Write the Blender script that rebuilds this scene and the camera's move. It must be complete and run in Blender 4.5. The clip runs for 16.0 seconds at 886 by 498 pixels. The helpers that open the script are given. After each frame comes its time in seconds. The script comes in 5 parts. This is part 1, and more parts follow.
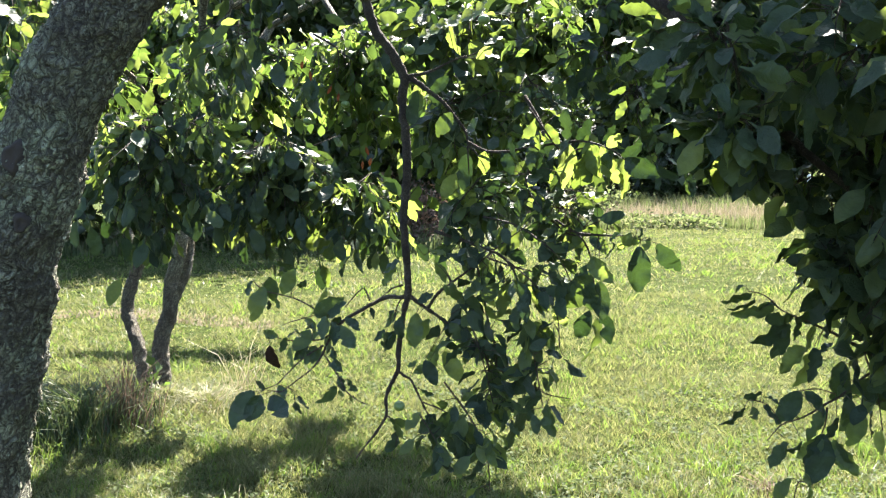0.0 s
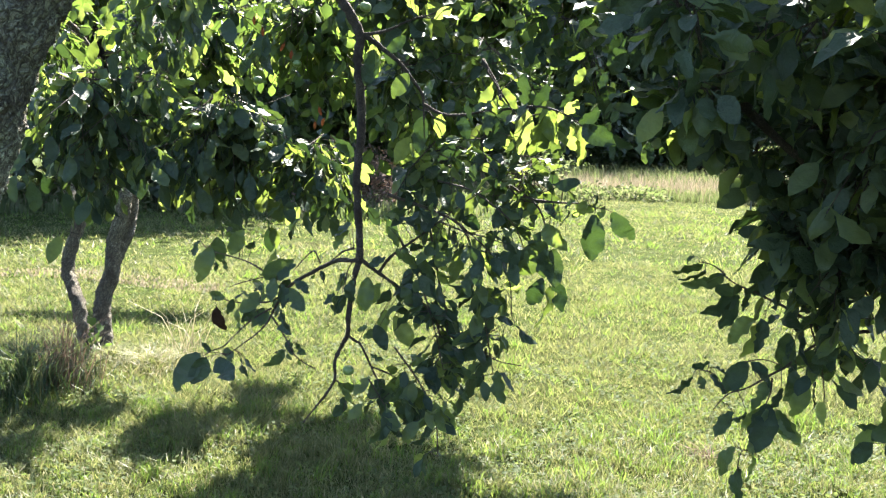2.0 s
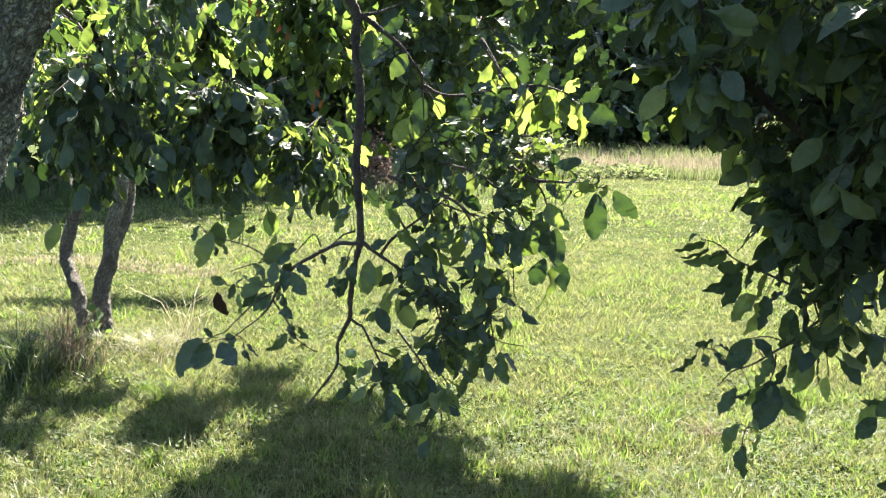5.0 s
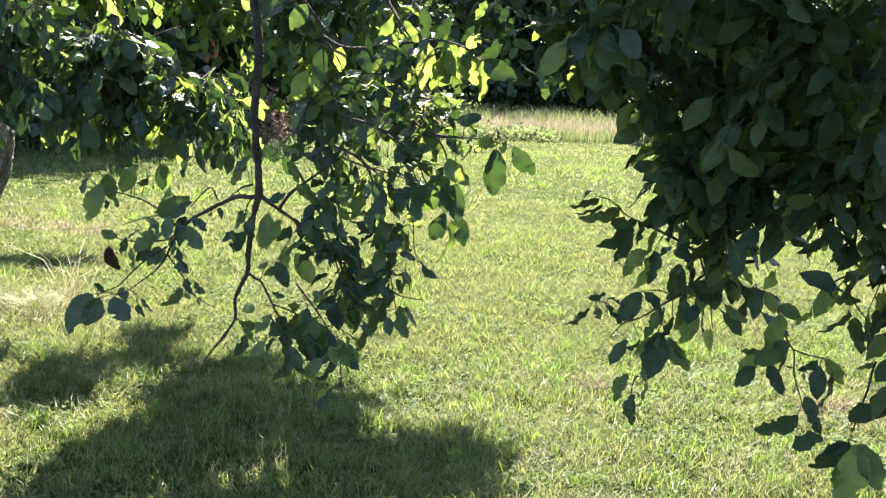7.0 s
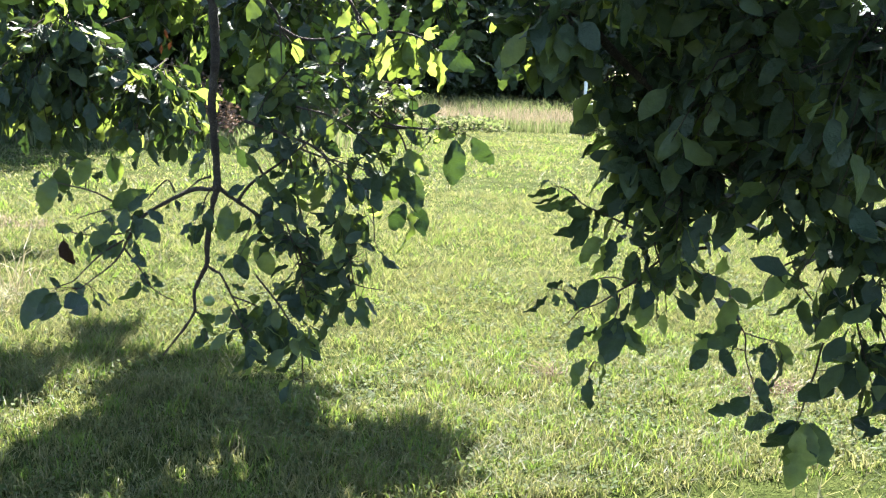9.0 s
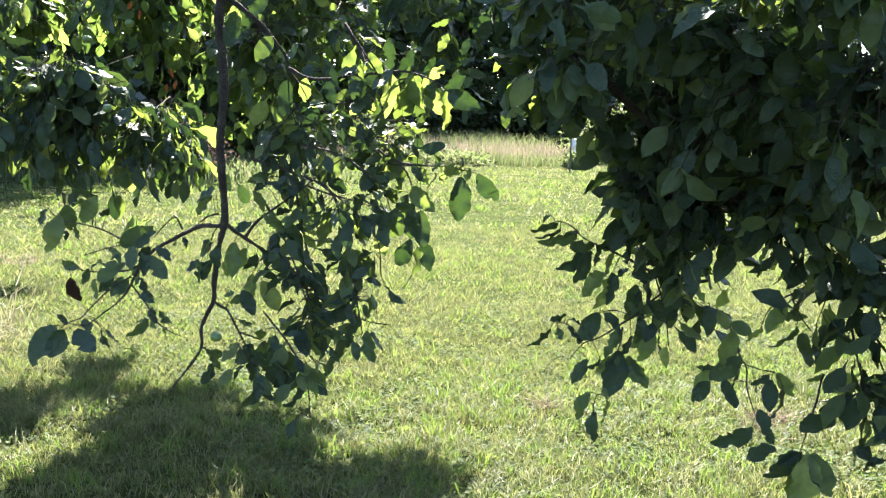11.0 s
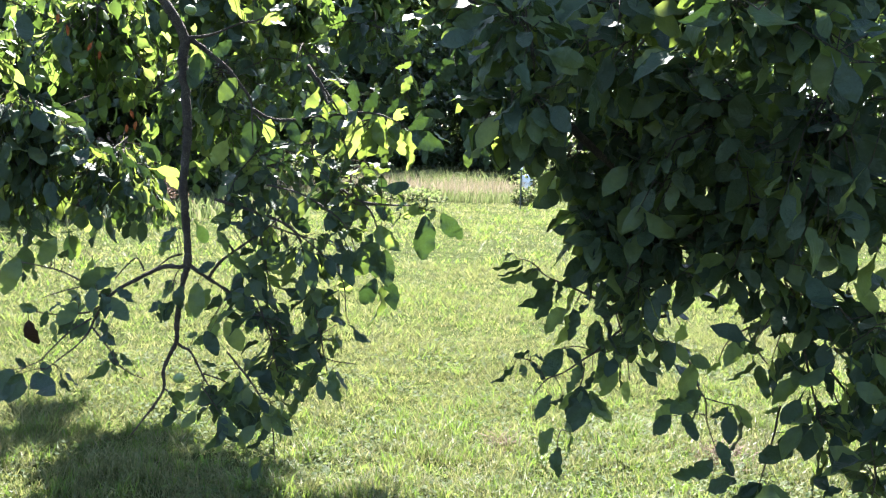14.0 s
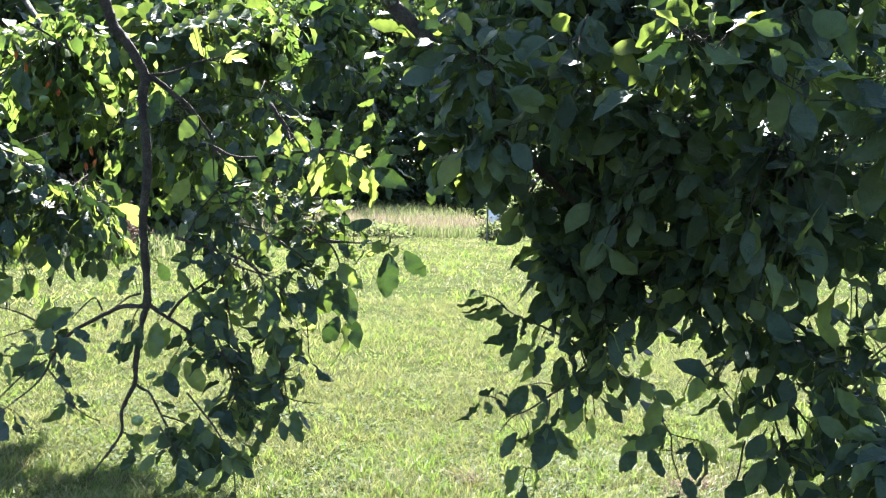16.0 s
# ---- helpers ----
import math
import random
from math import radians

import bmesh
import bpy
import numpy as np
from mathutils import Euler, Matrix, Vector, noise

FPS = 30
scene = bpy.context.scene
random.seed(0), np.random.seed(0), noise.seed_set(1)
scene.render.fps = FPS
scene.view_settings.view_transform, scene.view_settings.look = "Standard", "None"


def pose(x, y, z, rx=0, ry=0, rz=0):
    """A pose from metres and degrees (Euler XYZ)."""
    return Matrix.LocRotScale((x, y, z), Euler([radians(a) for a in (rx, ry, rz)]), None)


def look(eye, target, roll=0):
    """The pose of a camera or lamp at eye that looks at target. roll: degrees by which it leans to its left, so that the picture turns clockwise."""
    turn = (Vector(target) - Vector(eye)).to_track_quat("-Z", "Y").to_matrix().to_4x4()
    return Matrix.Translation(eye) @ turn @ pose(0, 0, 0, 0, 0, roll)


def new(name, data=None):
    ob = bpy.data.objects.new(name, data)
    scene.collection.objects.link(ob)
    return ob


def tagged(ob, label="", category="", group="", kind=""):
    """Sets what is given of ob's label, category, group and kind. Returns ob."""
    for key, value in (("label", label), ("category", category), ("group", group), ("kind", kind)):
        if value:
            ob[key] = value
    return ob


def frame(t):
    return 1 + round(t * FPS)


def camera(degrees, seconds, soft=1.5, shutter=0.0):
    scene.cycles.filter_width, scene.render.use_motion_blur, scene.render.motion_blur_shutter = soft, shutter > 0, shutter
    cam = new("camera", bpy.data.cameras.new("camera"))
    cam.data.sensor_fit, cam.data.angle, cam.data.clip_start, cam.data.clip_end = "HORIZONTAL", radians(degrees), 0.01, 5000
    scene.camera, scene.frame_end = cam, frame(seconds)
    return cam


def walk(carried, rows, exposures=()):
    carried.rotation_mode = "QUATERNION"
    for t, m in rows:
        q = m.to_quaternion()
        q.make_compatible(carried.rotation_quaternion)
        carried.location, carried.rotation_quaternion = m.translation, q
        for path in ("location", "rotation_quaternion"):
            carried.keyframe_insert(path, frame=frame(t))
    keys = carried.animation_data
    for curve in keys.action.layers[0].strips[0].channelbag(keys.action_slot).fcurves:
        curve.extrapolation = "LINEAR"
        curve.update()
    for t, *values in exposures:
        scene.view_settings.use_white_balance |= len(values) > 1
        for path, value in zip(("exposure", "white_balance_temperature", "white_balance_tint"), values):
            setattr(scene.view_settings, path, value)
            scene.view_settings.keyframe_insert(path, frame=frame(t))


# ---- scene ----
cam = camera(51.2, 16.0, soft=1.15)
ROWS = [
    (0.0, 0.000, 0.000, 1.500, 0.00, -5.00, -0.38),
    (0.5, 0.012, 0.006, 1.498, -1.41, -5.22, -0.30),
    (1.0, 0.014, 0.005, 1.497, -2.84, -5.50, 0.15),
    (1.5, 0.002, 0.019, 1.491, -3.45, -6.48, 0.67),
    (2.0, -0.011, 0.027, 1.491, -3.26, -7.02, 1.29),
    (2.5, -0.015, 0.036, 1.490, -2.72, -7.53, 1.27),
    (3.0, -0.016, 0.032, 1.487, -2.12, -8.08, 1.08),
    (3.5, -0.020, 0.031, 1.486, -1.93, -8.04, 0.98),
    (5.8, -0.019, 0.039, 1.493, -5.74, -8.57, 0.69),
    (6.0, -0.022, 0.032, 1.489, -6.62, -9.04, 1.02),
    (6.5, -0.029, 0.030, 1.481, -8.86, -10.16, 1.74),
    (7.0, -0.034, 0.028, 1.479, -10.13, -10.51, 1.88),
    (7.5, -0.047, 0.023, 1.482, -11.03, -10.61, 2.13),
    (8.0, -0.057, 0.022, 1.481, -11.80, -11.06, 2.15),
    (8.2, -0.057, 0.021, 1.479, -12.21, -11.37, 2.10),
    (10.5, -0.098, 0.000, 1.487, -14.16, -9.45, 1.60),
    (11.0, -0.112, -0.004, 1.488, -14.20, -8.90, 1.62),
    (11.5, -0.123, -0.011, 1.492, -14.25, -7.95, 1.52),
    (12.0, -0.135, -0.014, 1.494, -14.45, -7.36, 1.42),
    (12.5, -0.145, -0.014, 1.493, -14.72, -6.98, 1.45),
    (13.0, -0.142, -0.023, 1.498, -15.31, -6.65, 1.57),
    (13.5, -0.142, -0.018, 1.493, -16.17, -6.85, 1.51),
    (14.0, -0.147, -0.015, 1.495, -17.22, -6.57, 1.51),
    (14.5, -0.155, -0.019, 1.501, -17.48, -5.63, 1.37),
    (15.0, -0.150, -0.028, 1.506, -17.68, -4.64, 1.02),
    (15.5, -0.139, -0.021, 1.508, -18.52, -4.12, 1.10),
    (16.0, -0.136, -0.008, 1.500, -19.20, -4.38, 1.32),
]
walk(cam, [(t, pose(x, y, z, 90 + pitch, 0, yaw) @ pose(0, 0, 0, 0, 0, roll)) for t, x, y, z, yaw, pitch, roll in ROWS],
     exposures=[(0.0, 3.29, 6300, 13), (2.0, 3.42, 6250, 13), (6.0, 3.41, 6350, 13), (8.0, 3.38, 6250, 13), (11.5, 3.43, 6050, 14), (16.0, 3.46, 5900, 14)])

# ---- sky and sun ----
SUN_AZ, SUN_EL = 14.0, 52.0  # degrees to the right of +y, and above the horizon
to_sun = Vector((math.sin(radians(SUN_AZ)) * math.cos(radians(SUN_EL)), math.cos(radians(SUN_AZ)) * math.cos(radians(SUN_EL)), math.sin(radians(SUN_EL))))
world = bpy.data.worlds.new("sky")
scene.world = world
world.use_nodes = True
wn = world.node_tree
wn.nodes.clear()
sky = wn.nodes.new("ShaderNodeTexSky")
sky.sky_type, sky.sun_disc = "NISHITA", False
sky.sun_elevation, sky.sun_rotation = radians(SUN_EL), radians(SUN_AZ)
back = wn.nodes.new("ShaderNodeBackground")
back.inputs["Strength"].default_value = 0.064
wout = wn.nodes.new("ShaderNodeOutputWorld")
wn.links.new(sky.outputs[0], back.inputs["Color"])
wn.links.new(back.outputs[0], wout.inputs["Surface"])
sun_data = bpy.data.lights.new("sun", "SUN")
sun_data.energy, sun_data.angle, sun_data.color = 5.0, radians(0.53), (1.0, 0.925, 0.80)
sun = new("sun", sun_data)
sun.matrix_world = look(to_sun * 50, (0, 0, 0))


# ---- materials ----
def ramp(nt, fac, stops):
    node = nt.nodes.new("ShaderNodeValToRGB")
    node.color_ramp.elements[0].position, node.color_ramp.elements[0].color = stops[0][0], (*stops[0][1], 1)
    node.color_ramp.elements[1].position, node.color_ramp.elements[1].color = stops[-1][0], (*stops[-1][1], 1)
    for at, colour in stops[1:-1]:
        node.color_ramp.elements.new(at).color = (*colour, 1)
    nt.links.new(fac, node.inputs[0])
    return node.outputs[0]


def noise_tex(nt, scale, detail=4.0, rough=0.55, coords="Object"):
    tc = nt.nodes.new("ShaderNodeTexCoord")
    geo = nt.nodes.new("ShaderNodeNewGeometry")
    tex = nt.nodes.new("ShaderNodeTexNoise")
    tex.inputs["Scale"].default_value, tex.inputs["Detail"].default_value, tex.inputs["Roughness"].default_value = scale, detail, rough
    nt.links.new(geo.outputs["Position"] if coords == "World" else tc.outputs[coords], tex.inputs["Vector"])
    return tex.outputs["Fac"]


def maths(nt, op, a, b=None):
    node = nt.nodes.new("ShaderNodeMath")
    node.operation = op
    for slot, v in ((0, a), (1, b)):
        if v is None:
            continue
        if isinstance(v, (int, float)):
            node.inputs[slot].default_value = v
        else:
            nt.links.new(v, node.inputs[slot])
    return node.outputs[0]


def mix_colour(nt, fac, a, b, how="MIX"):
    node = nt.nodes.new("ShaderNodeMix")
    node.data_type, node.blend_type = "RGBA", how
    for slot, v in ((0, fac), (6, a), (7, b)):
        if isinstance(v, (int, float)):
            node.inputs[slot].default_value = v
        elif isinstance(v, tuple):
            node.inputs[slot].default_value = (*v, 1)
        else:
            nt.links.new(v, node.inputs[slot])
    return node.outputs[2]


def bump(nt, height, strength, distance):
    node = nt.nodes.new("ShaderNodeBump")
    node.inputs["Strength"].default_value, node.inputs["Distance"].default_value = strength, distance
    nt.links.new(height, node.inputs["Height"])
    return node.outputs[0]


def blank(name):
    m = bpy.data.materials.new(name)
    m.use_nodes = True
    nt = m.node_tree
    return m, nt, nt.nodes["Principled BSDF"], nt.nodes["Material Output"]


def leafy(name, stops, through_stops, glow=0.5, rough=0.42, spec=0.5, blotch=60.0, veins=True):
    """Thin plant tissue: a glossy top that also lets light through."""
    m, nt, p, out = blank(name)
    info, geo = nt.nodes.new("ShaderNodeObjectInfo"), nt.nodes.new("ShaderNodeNewGeometry")
    r = maths(nt, "FRACT", maths(nt, "ADD", info.outputs["Random"], geo.outputs["Random Per Island"]))
    n = noise_tex(nt, blotch, 3.0, coords="World")
    base = mix_colour(nt, maths(nt, "MULTIPLY", n, 0.8), ramp(nt, r, stops), tuple(c * 0.55 for c in stops[0][1]))
    nt.links.new(base, p.inputs["Base Color"])
    p.inputs["Roughness"].default_value, p.inputs["Specular IOR Level"].default_value = rough, spec
    if veins:
        nt.links.new(bump(nt, maths(nt, "ADD", n, maths(nt, "MULTIPLY", noise_tex(nt, 190.0, 2.0, coords="World"), 0.35)), 0.9, 0.006), p.inputs["Normal"])
    tr = nt.nodes.new("ShaderNodeBsdfTranslucent")
    nt.links.new(mix_colour(nt, maths(nt, "MULTIPLY", n, 0.5), ramp(nt, r, through_stops), tuple(c * 0.5 for c in through_stops[0][1])), tr.inputs["Color"])
    mix = nt.nodes.new("ShaderNodeMixShader")
    mix.inputs[0].default_value = glow
    nt.links.new(p.outputs[0], mix.inputs[1])
    nt.links.new(tr.outputs[0], mix.inputs[2])
    nt.links.new(mix.outputs[0], out.inputs["Surface"])
    return m


APPLE_LEAF = leafy("apple_leaf", [(0.0, (0.042, 0.066, 0.042)), (0.5, (0.053, 0.082, 0.047)), (0.9, (0.068, 0.100, 0.052)), (1.0, (0.096, 0.122, 0.062))],
                   [(0.0, (0.018, 0.038, 0.007)), (0.40, (0.038, 0.070, 0.013)), (0.62, (0.135, 0.20, 0.028)), (0.80, (0.32, 0.44, 0.062)), (1.0, (0.46, 0.58, 0.11))], glow=0.33, rough=0.50, spec=0.25, blotch=55)
PALE_LEAF = leafy("pale_apple_leaf", [(0.0, (0.026, 0.046, 0.020)), (0.6, (0.040, 0.066, 0.026)), (1.0, (0.070, 0.092, 0.036))],
                  [(0.0, (0.08, 0.14, 0.020)), (0.4, (0.17, 0.28, 0.042)), (0.8, (0.31, 0.44, 0.075)), (1.0, (0.46, 0.55, 0.13))], glow=0.36, rough=0.48, spec=0.24, blotch=40)
WOOD_LEAF = leafy("wood_leaf", [(0.0, (0.015, 0.027, 0.012)), (0.6, (0.024, 0.041, 0.017)), (1.0, (0.049, 0.066, 0.026))],
                  [(0.0, (0.075, 0.135, 0.022)), (1.0, (0.165, 0.240, 0.053))], glow=0.33, rough=0.4, spec=0.5, blotch=3, veins=False)
GRASS = leafy("grass_blade", [(0.0, (0.036, 0.058, 0.020)), (0.42, (0.076, 0.092, 0.035)), (0.72, (0.138, 0.136, 0.063)), (0.92, (0.19, 0.178, 0.088)), (1.0, (0.25, 0.225, 0.13))],
              [(0.0, (0.130, 0.178, 0.040)), (0.55, (0.245, 0.265, 0.083)), (0.9, (0.325, 0.310, 0.128)), (1.0, (0.37, 0.325, 0.18))], glow=0.41, rough=0.50, spec=0.26, blotch=1.3, veins=False)
CLOVER = leafy("clover_leaf", [(0.0, (0.040, 0.066, 0.022)), (0.6, (0.070, 0.100, 0.035)), (1.0, (0.12, 0.14, 0.06))],
               [(0.0, (0.13, 0.19, 0.045)), (1.0, (0.25, 0.29, 0.09))], glow=0.4, rough=0.65, spec=0.12, blotch=5, veins=False)
TALL_GRASS = leafy("tall_grass_blade", [(0.0, (0.041, 0.081, 0.016)), (0.7, (0.073, 0.121, 0.024)), (1.0, (0.162, 0.162, 0.057))],
                   [(0.0, (0.126, 0.234, 0.027)), (1.0, (0.270, 0.342, 0.072))], glow=0.45, rough=0.55, spec=0.22, blotch=4, veins=False)
# long grass with dry blades; part of its dark tone stands for shade
SHADED_LONG_GRASS = leafy("shaded_long_grass_blade", [(0.0, (0.026, 0.046, 0.022)), (0.7, (0.050, 0.078, 0.036)), (1.0, (0.13, 0.125, 0.075))],
              [(0.0, (0.05, 0.085, 0.02)), (0.7, (0.10, 0.145, 0.04)), (1.0, (0.24, 0.23, 0.10))], glow=0.35, rough=0.5, spec=0.3, blotch=4, veins=False)
STRAW = leafy("dry_straw", [(0.0, (0.177, 0.150, 0.082)), (0.6, (0.286, 0.252, 0.150)), (1.0, (0.394, 0.360, 0.245))],
              [(0.0, (0.231, 0.204, 0.102)), (1.0, (0.374, 0.340, 0.190))], glow=0.3, rough=0.6, spec=0.3, blotch=6, veins=False)
SEED_GRASS = leafy("seeding_grass", [(0.0, (0.150, 0.140, 0.075)), (0.5, (0.265, 0.235, 0.155)), (1.0, (0.38, 0.33, 0.24))],
                   [(0.0, (0.216, 0.187, 0.101)), (1.0, (0.396, 0.324, 0.245))], glow=0.35, rough=0.7, spec=0.2, blotch=0.9, veins=False)
WEED = leafy("weed_leaf", [(0.0, (0.059, 0.081, 0.035)), (0.5, (0.098, 0.119, 0.056)), (0.85, (0.154, 0.154, 0.084)), (1.0, (0.238, 0.210, 0.140))],
             [(0.0, (0.126, 0.182, 0.049)), (0.7, (0.210, 0.252, 0.098)), (1.0, (0.294, 0.266, 0.154))], glow=0.4, rough=0.75, spec=0.15, blotch=5, veins=False)
DEAD_LEAF = leafy("dead_leaf", [(0.0, (0.02, 0.012, 0.010)), (1.0, (0.05, 0.024, 0.017))], [(0.0, (0.05, 0.022, 0.014)), (1.0, (0.09, 0.035, 0.02))], glow=0.1, rough=0.7, spec=0.2)
RED_LEAF = leafy("reddened_leaf", [(0.0, (0.09, 0.035, 0.018)), (1.0, (0.20, 0.10, 0.03))], [(0.0, (0.24, 0.04, 0.018)), (1.0, (0.42, 0.12, 0.03))], glow=0.4, rough=0.6, spec=0.2)
BRUSH = leafy("dry_brush", [(0.0, (0.10, 0.070, 0.052)), (1.0, (0.26, 0.19, 0.145))], [(0.0, (0.120, 0.075, 0.045)), (1.0, (0.210, 0.143, 0.098))], glow=0.25, rough=0.8, spec=0.15, veins=False)


def bark(name, dark, mid, pale, lichen, scale=1.0, cover=0.53):
    """Scaly bark: plates parted by dark cracks, with small crusts of lichen on the plates."""
    m, nt, p, out = blank(name)
    coarse, fine, patch = noise_tex(nt, 60 * scale, 6, 0.75), noise_tex(nt, 240 * scale, 5, 0.65), noise_tex(nt, 20 * scale, 4, 0.6)
    tc = nt.nodes.new("ShaderNodeTexCoord")
    squeeze = nt.nodes.new("ShaderNodeMapping")
    squeeze.inputs["Scale"].default_value = (1, 1, 0.55)
    nt.links.new(tc.outputs["Object"], squeeze.inputs["Vector"])
    warp = mix_colour(nt, 0.025 / scale, squeeze.outputs[0], noise_tex(nt, 60 * scale, 3), "ADD")
    cells = []
    for size in (125, 260):
        vor = nt.nodes.new("ShaderNodeTexVoronoi")
        vor.feature = "DISTANCE_TO_EDGE"
        vor.inputs["Scale"].default_value = size * scale
        nt.links.new(warp, vor.inputs["Vector"])
        cells.append(vor.outputs["Distance"])
    plate = maths(nt, "MULTIPLY", maths(nt, "MINIMUM", maths(nt, "MULTIPLY", cells[0], 5.0), 1.0), maths(nt, "MINIMUM", maths(nt, "ADD", maths(nt, "MULTIPLY", cells[1], 4.0), 0.45), 1.0))
    base = ramp(nt, coarse, [(0.3, dark), (0.52, mid), (0.75, pale)])
    spots = ramp(nt, maths(nt, "ADD", maths(nt, "MULTIPLY", patch, 0.4), maths(nt, "MULTIPLY", fine, 0.6)), [(cover, (0, 0, 0)), (cover + 0.06, (1, 1, 1))])
    crust = mix_colour(nt, spots, base, mix_colour(nt, coarse, lichen, tuple(c * 0.45 for c in lichen)))
    broad = ramp(nt, noise_tex(nt, 9 * scale, 5, 0.65), [(0.36, (0.42, 0.38, 0.35)), (0.47, (0.72, 0.70, 0.64)), (0.57, (0.86, 0.90, 0.77)), (0.68, (1.25, 1.25, 1.2))])
    crust = mix_colour(nt, 1.0, crust, broad, "MULTIPLY")
    nt.links.new(mix_colour(nt, maths(nt, "ADD", maths(nt, "MULTIPLY", plate, 0.85), 0.15), tuple(c * 0.7 for c in dark), crust), p.inputs["Base Color"])
    p.inputs["Roughness"].default_value = 0.8
    p.inputs["Specular IOR Level"].default_value = 0.3
    height = maths(nt, "ADD", plate, maths(nt, "ADD", coarse, maths(nt, "MULTIPLY", fine, 0.6)))
    nt.links.new(bump(nt, height, 1.0, 0.012 / scale), p.inputs["Normal"])
    return m


BARK = bark("apple_bark", (0.06, 0.050, 0.040), (0.24, 0.225, 0.18), (0.44, 0.42, 0.34), (0.60, 0.63, 0.50), 0.6, 0.465)
FAR_BARK = bark("far_apple_bark", (0.09, 0.075, 0.055), (0.28, 0.24, 0.18), (0.46, 0.41, 0.32), (0.58, 0.56, 0.44), 0.45, 0.49)
TWIG = bark("twig_bark", (0.045, 0.034, 0.029), (0.125, 0.10, 0.086), (0.25, 0.215, 0.185), (0.34, 0.31, 0.27), 3.0, 0.56)
WOOD_BARK = bark("wood_bark", (0.02, 0.017, 0.014), (0.06, 0.05, 0.042), (0.10, 0.085, 0.07), (0.13, 0.13, 0.11), 0.4, 0.56)


def plain(name, colour, rough, metal=0.0, spot=None, scale=20.0, amount=0.4):
    m, nt, p, out = blank(name)
    n = noise_tex(nt, scale, 5, 0.6)
    nt.links.new(mix_colour(nt, maths(nt, "MULTIPLY", n, amount), colour, spot or tuple(c * 0.5 for c in colour)), p.inputs["Base Color"])
    p.inputs["Roughness"].default_value, p.inputs["Metallic"].default_value = rough, metal
    nt.links.new(bump(nt, n, 0.3, 0.003), p.inputs["Normal"])
    return m


APPLE_SKIN = plain("green_apple_skin", (0.10, 0.16, 0.042), 0.38, spot=(0.16, 0.19, 0.07), scale=60)
# dark scar wood; at the knot hole the colour also stands for shade
KNOT_WOOD = plain("knot_scar_wood", (0.010, 0.008, 0.007), 0.95, spot=(0.045, 0.034, 0.029), scale=160, amount=0.9)
POST_STEEL = plain("green_painted_steel", (0.03, 0.04, 0.032), 0.55, spot=(0.08, 0.05, 0.03))
POST_WHITE = plain("white_paint", (0.75, 0.76, 0.76), 0.5)
DRUM_WHITE = plain("white_plastic", (0.78, 0.79, 0.80), 0.4, scale=6, amount=0.2)

# soil and thatch under the blades
LAWN, lt, lp, _ = blank("lawn_thatch")
la, lb, lc = noise_tex(lt, 0.55, 5, 0.6, "World"), noise_tex(lt, 9.0, 6, 0.65, "World"), noise_tex(lt, 90.0, 4, 0.6, "World")
l_green = ramp(lt, lb, [(0.34, (0.016, 0.025, 0.007)), (0.5, (0.042, 0.062, 0.015)), (0.68, (0.090, 0.108, 0.030))])
l_dry = ramp(lt, lb, [(0.3, (0.045, 0.042, 0.020)), (0.7, (0.10, 0.092, 0.045))])
l_mix = mix_colour(lt, ramp(lt, la, [(0.56, (0, 0, 0)), (0.70, (1, 1, 1))]), l_green, l_dry)
lt.links.new(mix_colour(lt, maths(lt, "MULTIPLY", lc, 0.6), l_mix, (0.05, 0.06, 0.018)), lp.inputs["Base Color"])
lp.inputs["Roughness"].default_value = 0.9
lp.inputs["Specular IOR Level"].default_value = 0.02
lt.links.new(bump(lt, maths(lt, "ADD", lb, lc), 1.0, 0.05), lp.inputs["Normal"])


# ---- building helpers ----
def mesh_from(name, verts, faces, material, smooth=True):
    me = bpy.data.meshes.new(name)
    if isinstance(faces, np.ndarray):
        k = faces.shape[1]
        me.vertices.add(len(verts))
        me.vertices.foreach_set("co", np.asarray(verts, np.float32).ravel())
        me.loops.add(faces.size)
        me.loops.foreach_set("vertex_index", faces.astype(np.int32).ravel())
        me.polygons.add(len(faces))
        me.polygons.foreach_set("loop_start", np.arange(0, faces.size, k, dtype=np.int32))
        me.update(calc_edges=True)
    else:
        me.from_pydata([tuple(v) for v in verts], [], faces)
    me.polygons.foreach_set("use_smooth", np.full(len(me.polygons), smooth))
    me.materials.append(material)
    me.update()
    return me


def thing(name, at, label, category, group="", kind=""):
    ob = new(name)
    ob.location = at
    ob.empty_display_size = 0.2
    return tagged(ob, label, category, group, kind)


def part(name, me, parent, label="", kind=""):
    """A mesh in world places, as one part under a thing."""
    ob = new(name, me)
    ob.parent = parent
    top = parent
    shift = Vector(parent.location)
    while top.parent:
        top = top.parent
        shift += Vector(top.location)
    ob.location = -shift
    return tagged(ob, label, kind=kind)


def smooth_line(points, per=6):
    """Catmull-Rom through the points."""
    p = np.array(points, float)
    p = np.vstack([2 * p[0] - p[1], p, 2 * p[-1] - p[-2]])
    out = []
    for i in range(1, len(p) - 2):
        for s in np.linspace(0, 1, per, endpoint=False):
            a, b, c, d = p[i - 1], p[i], p[i + 1], p[i + 2]
            out.append(0.5 * (2 * b + (c - a) * s + (2 * a - 5 * b + 4 * c - d) * s**2 + (3 * b - a - 3 * c + d) * s**3))
    out.append(p[-2])
    return np.array(out)


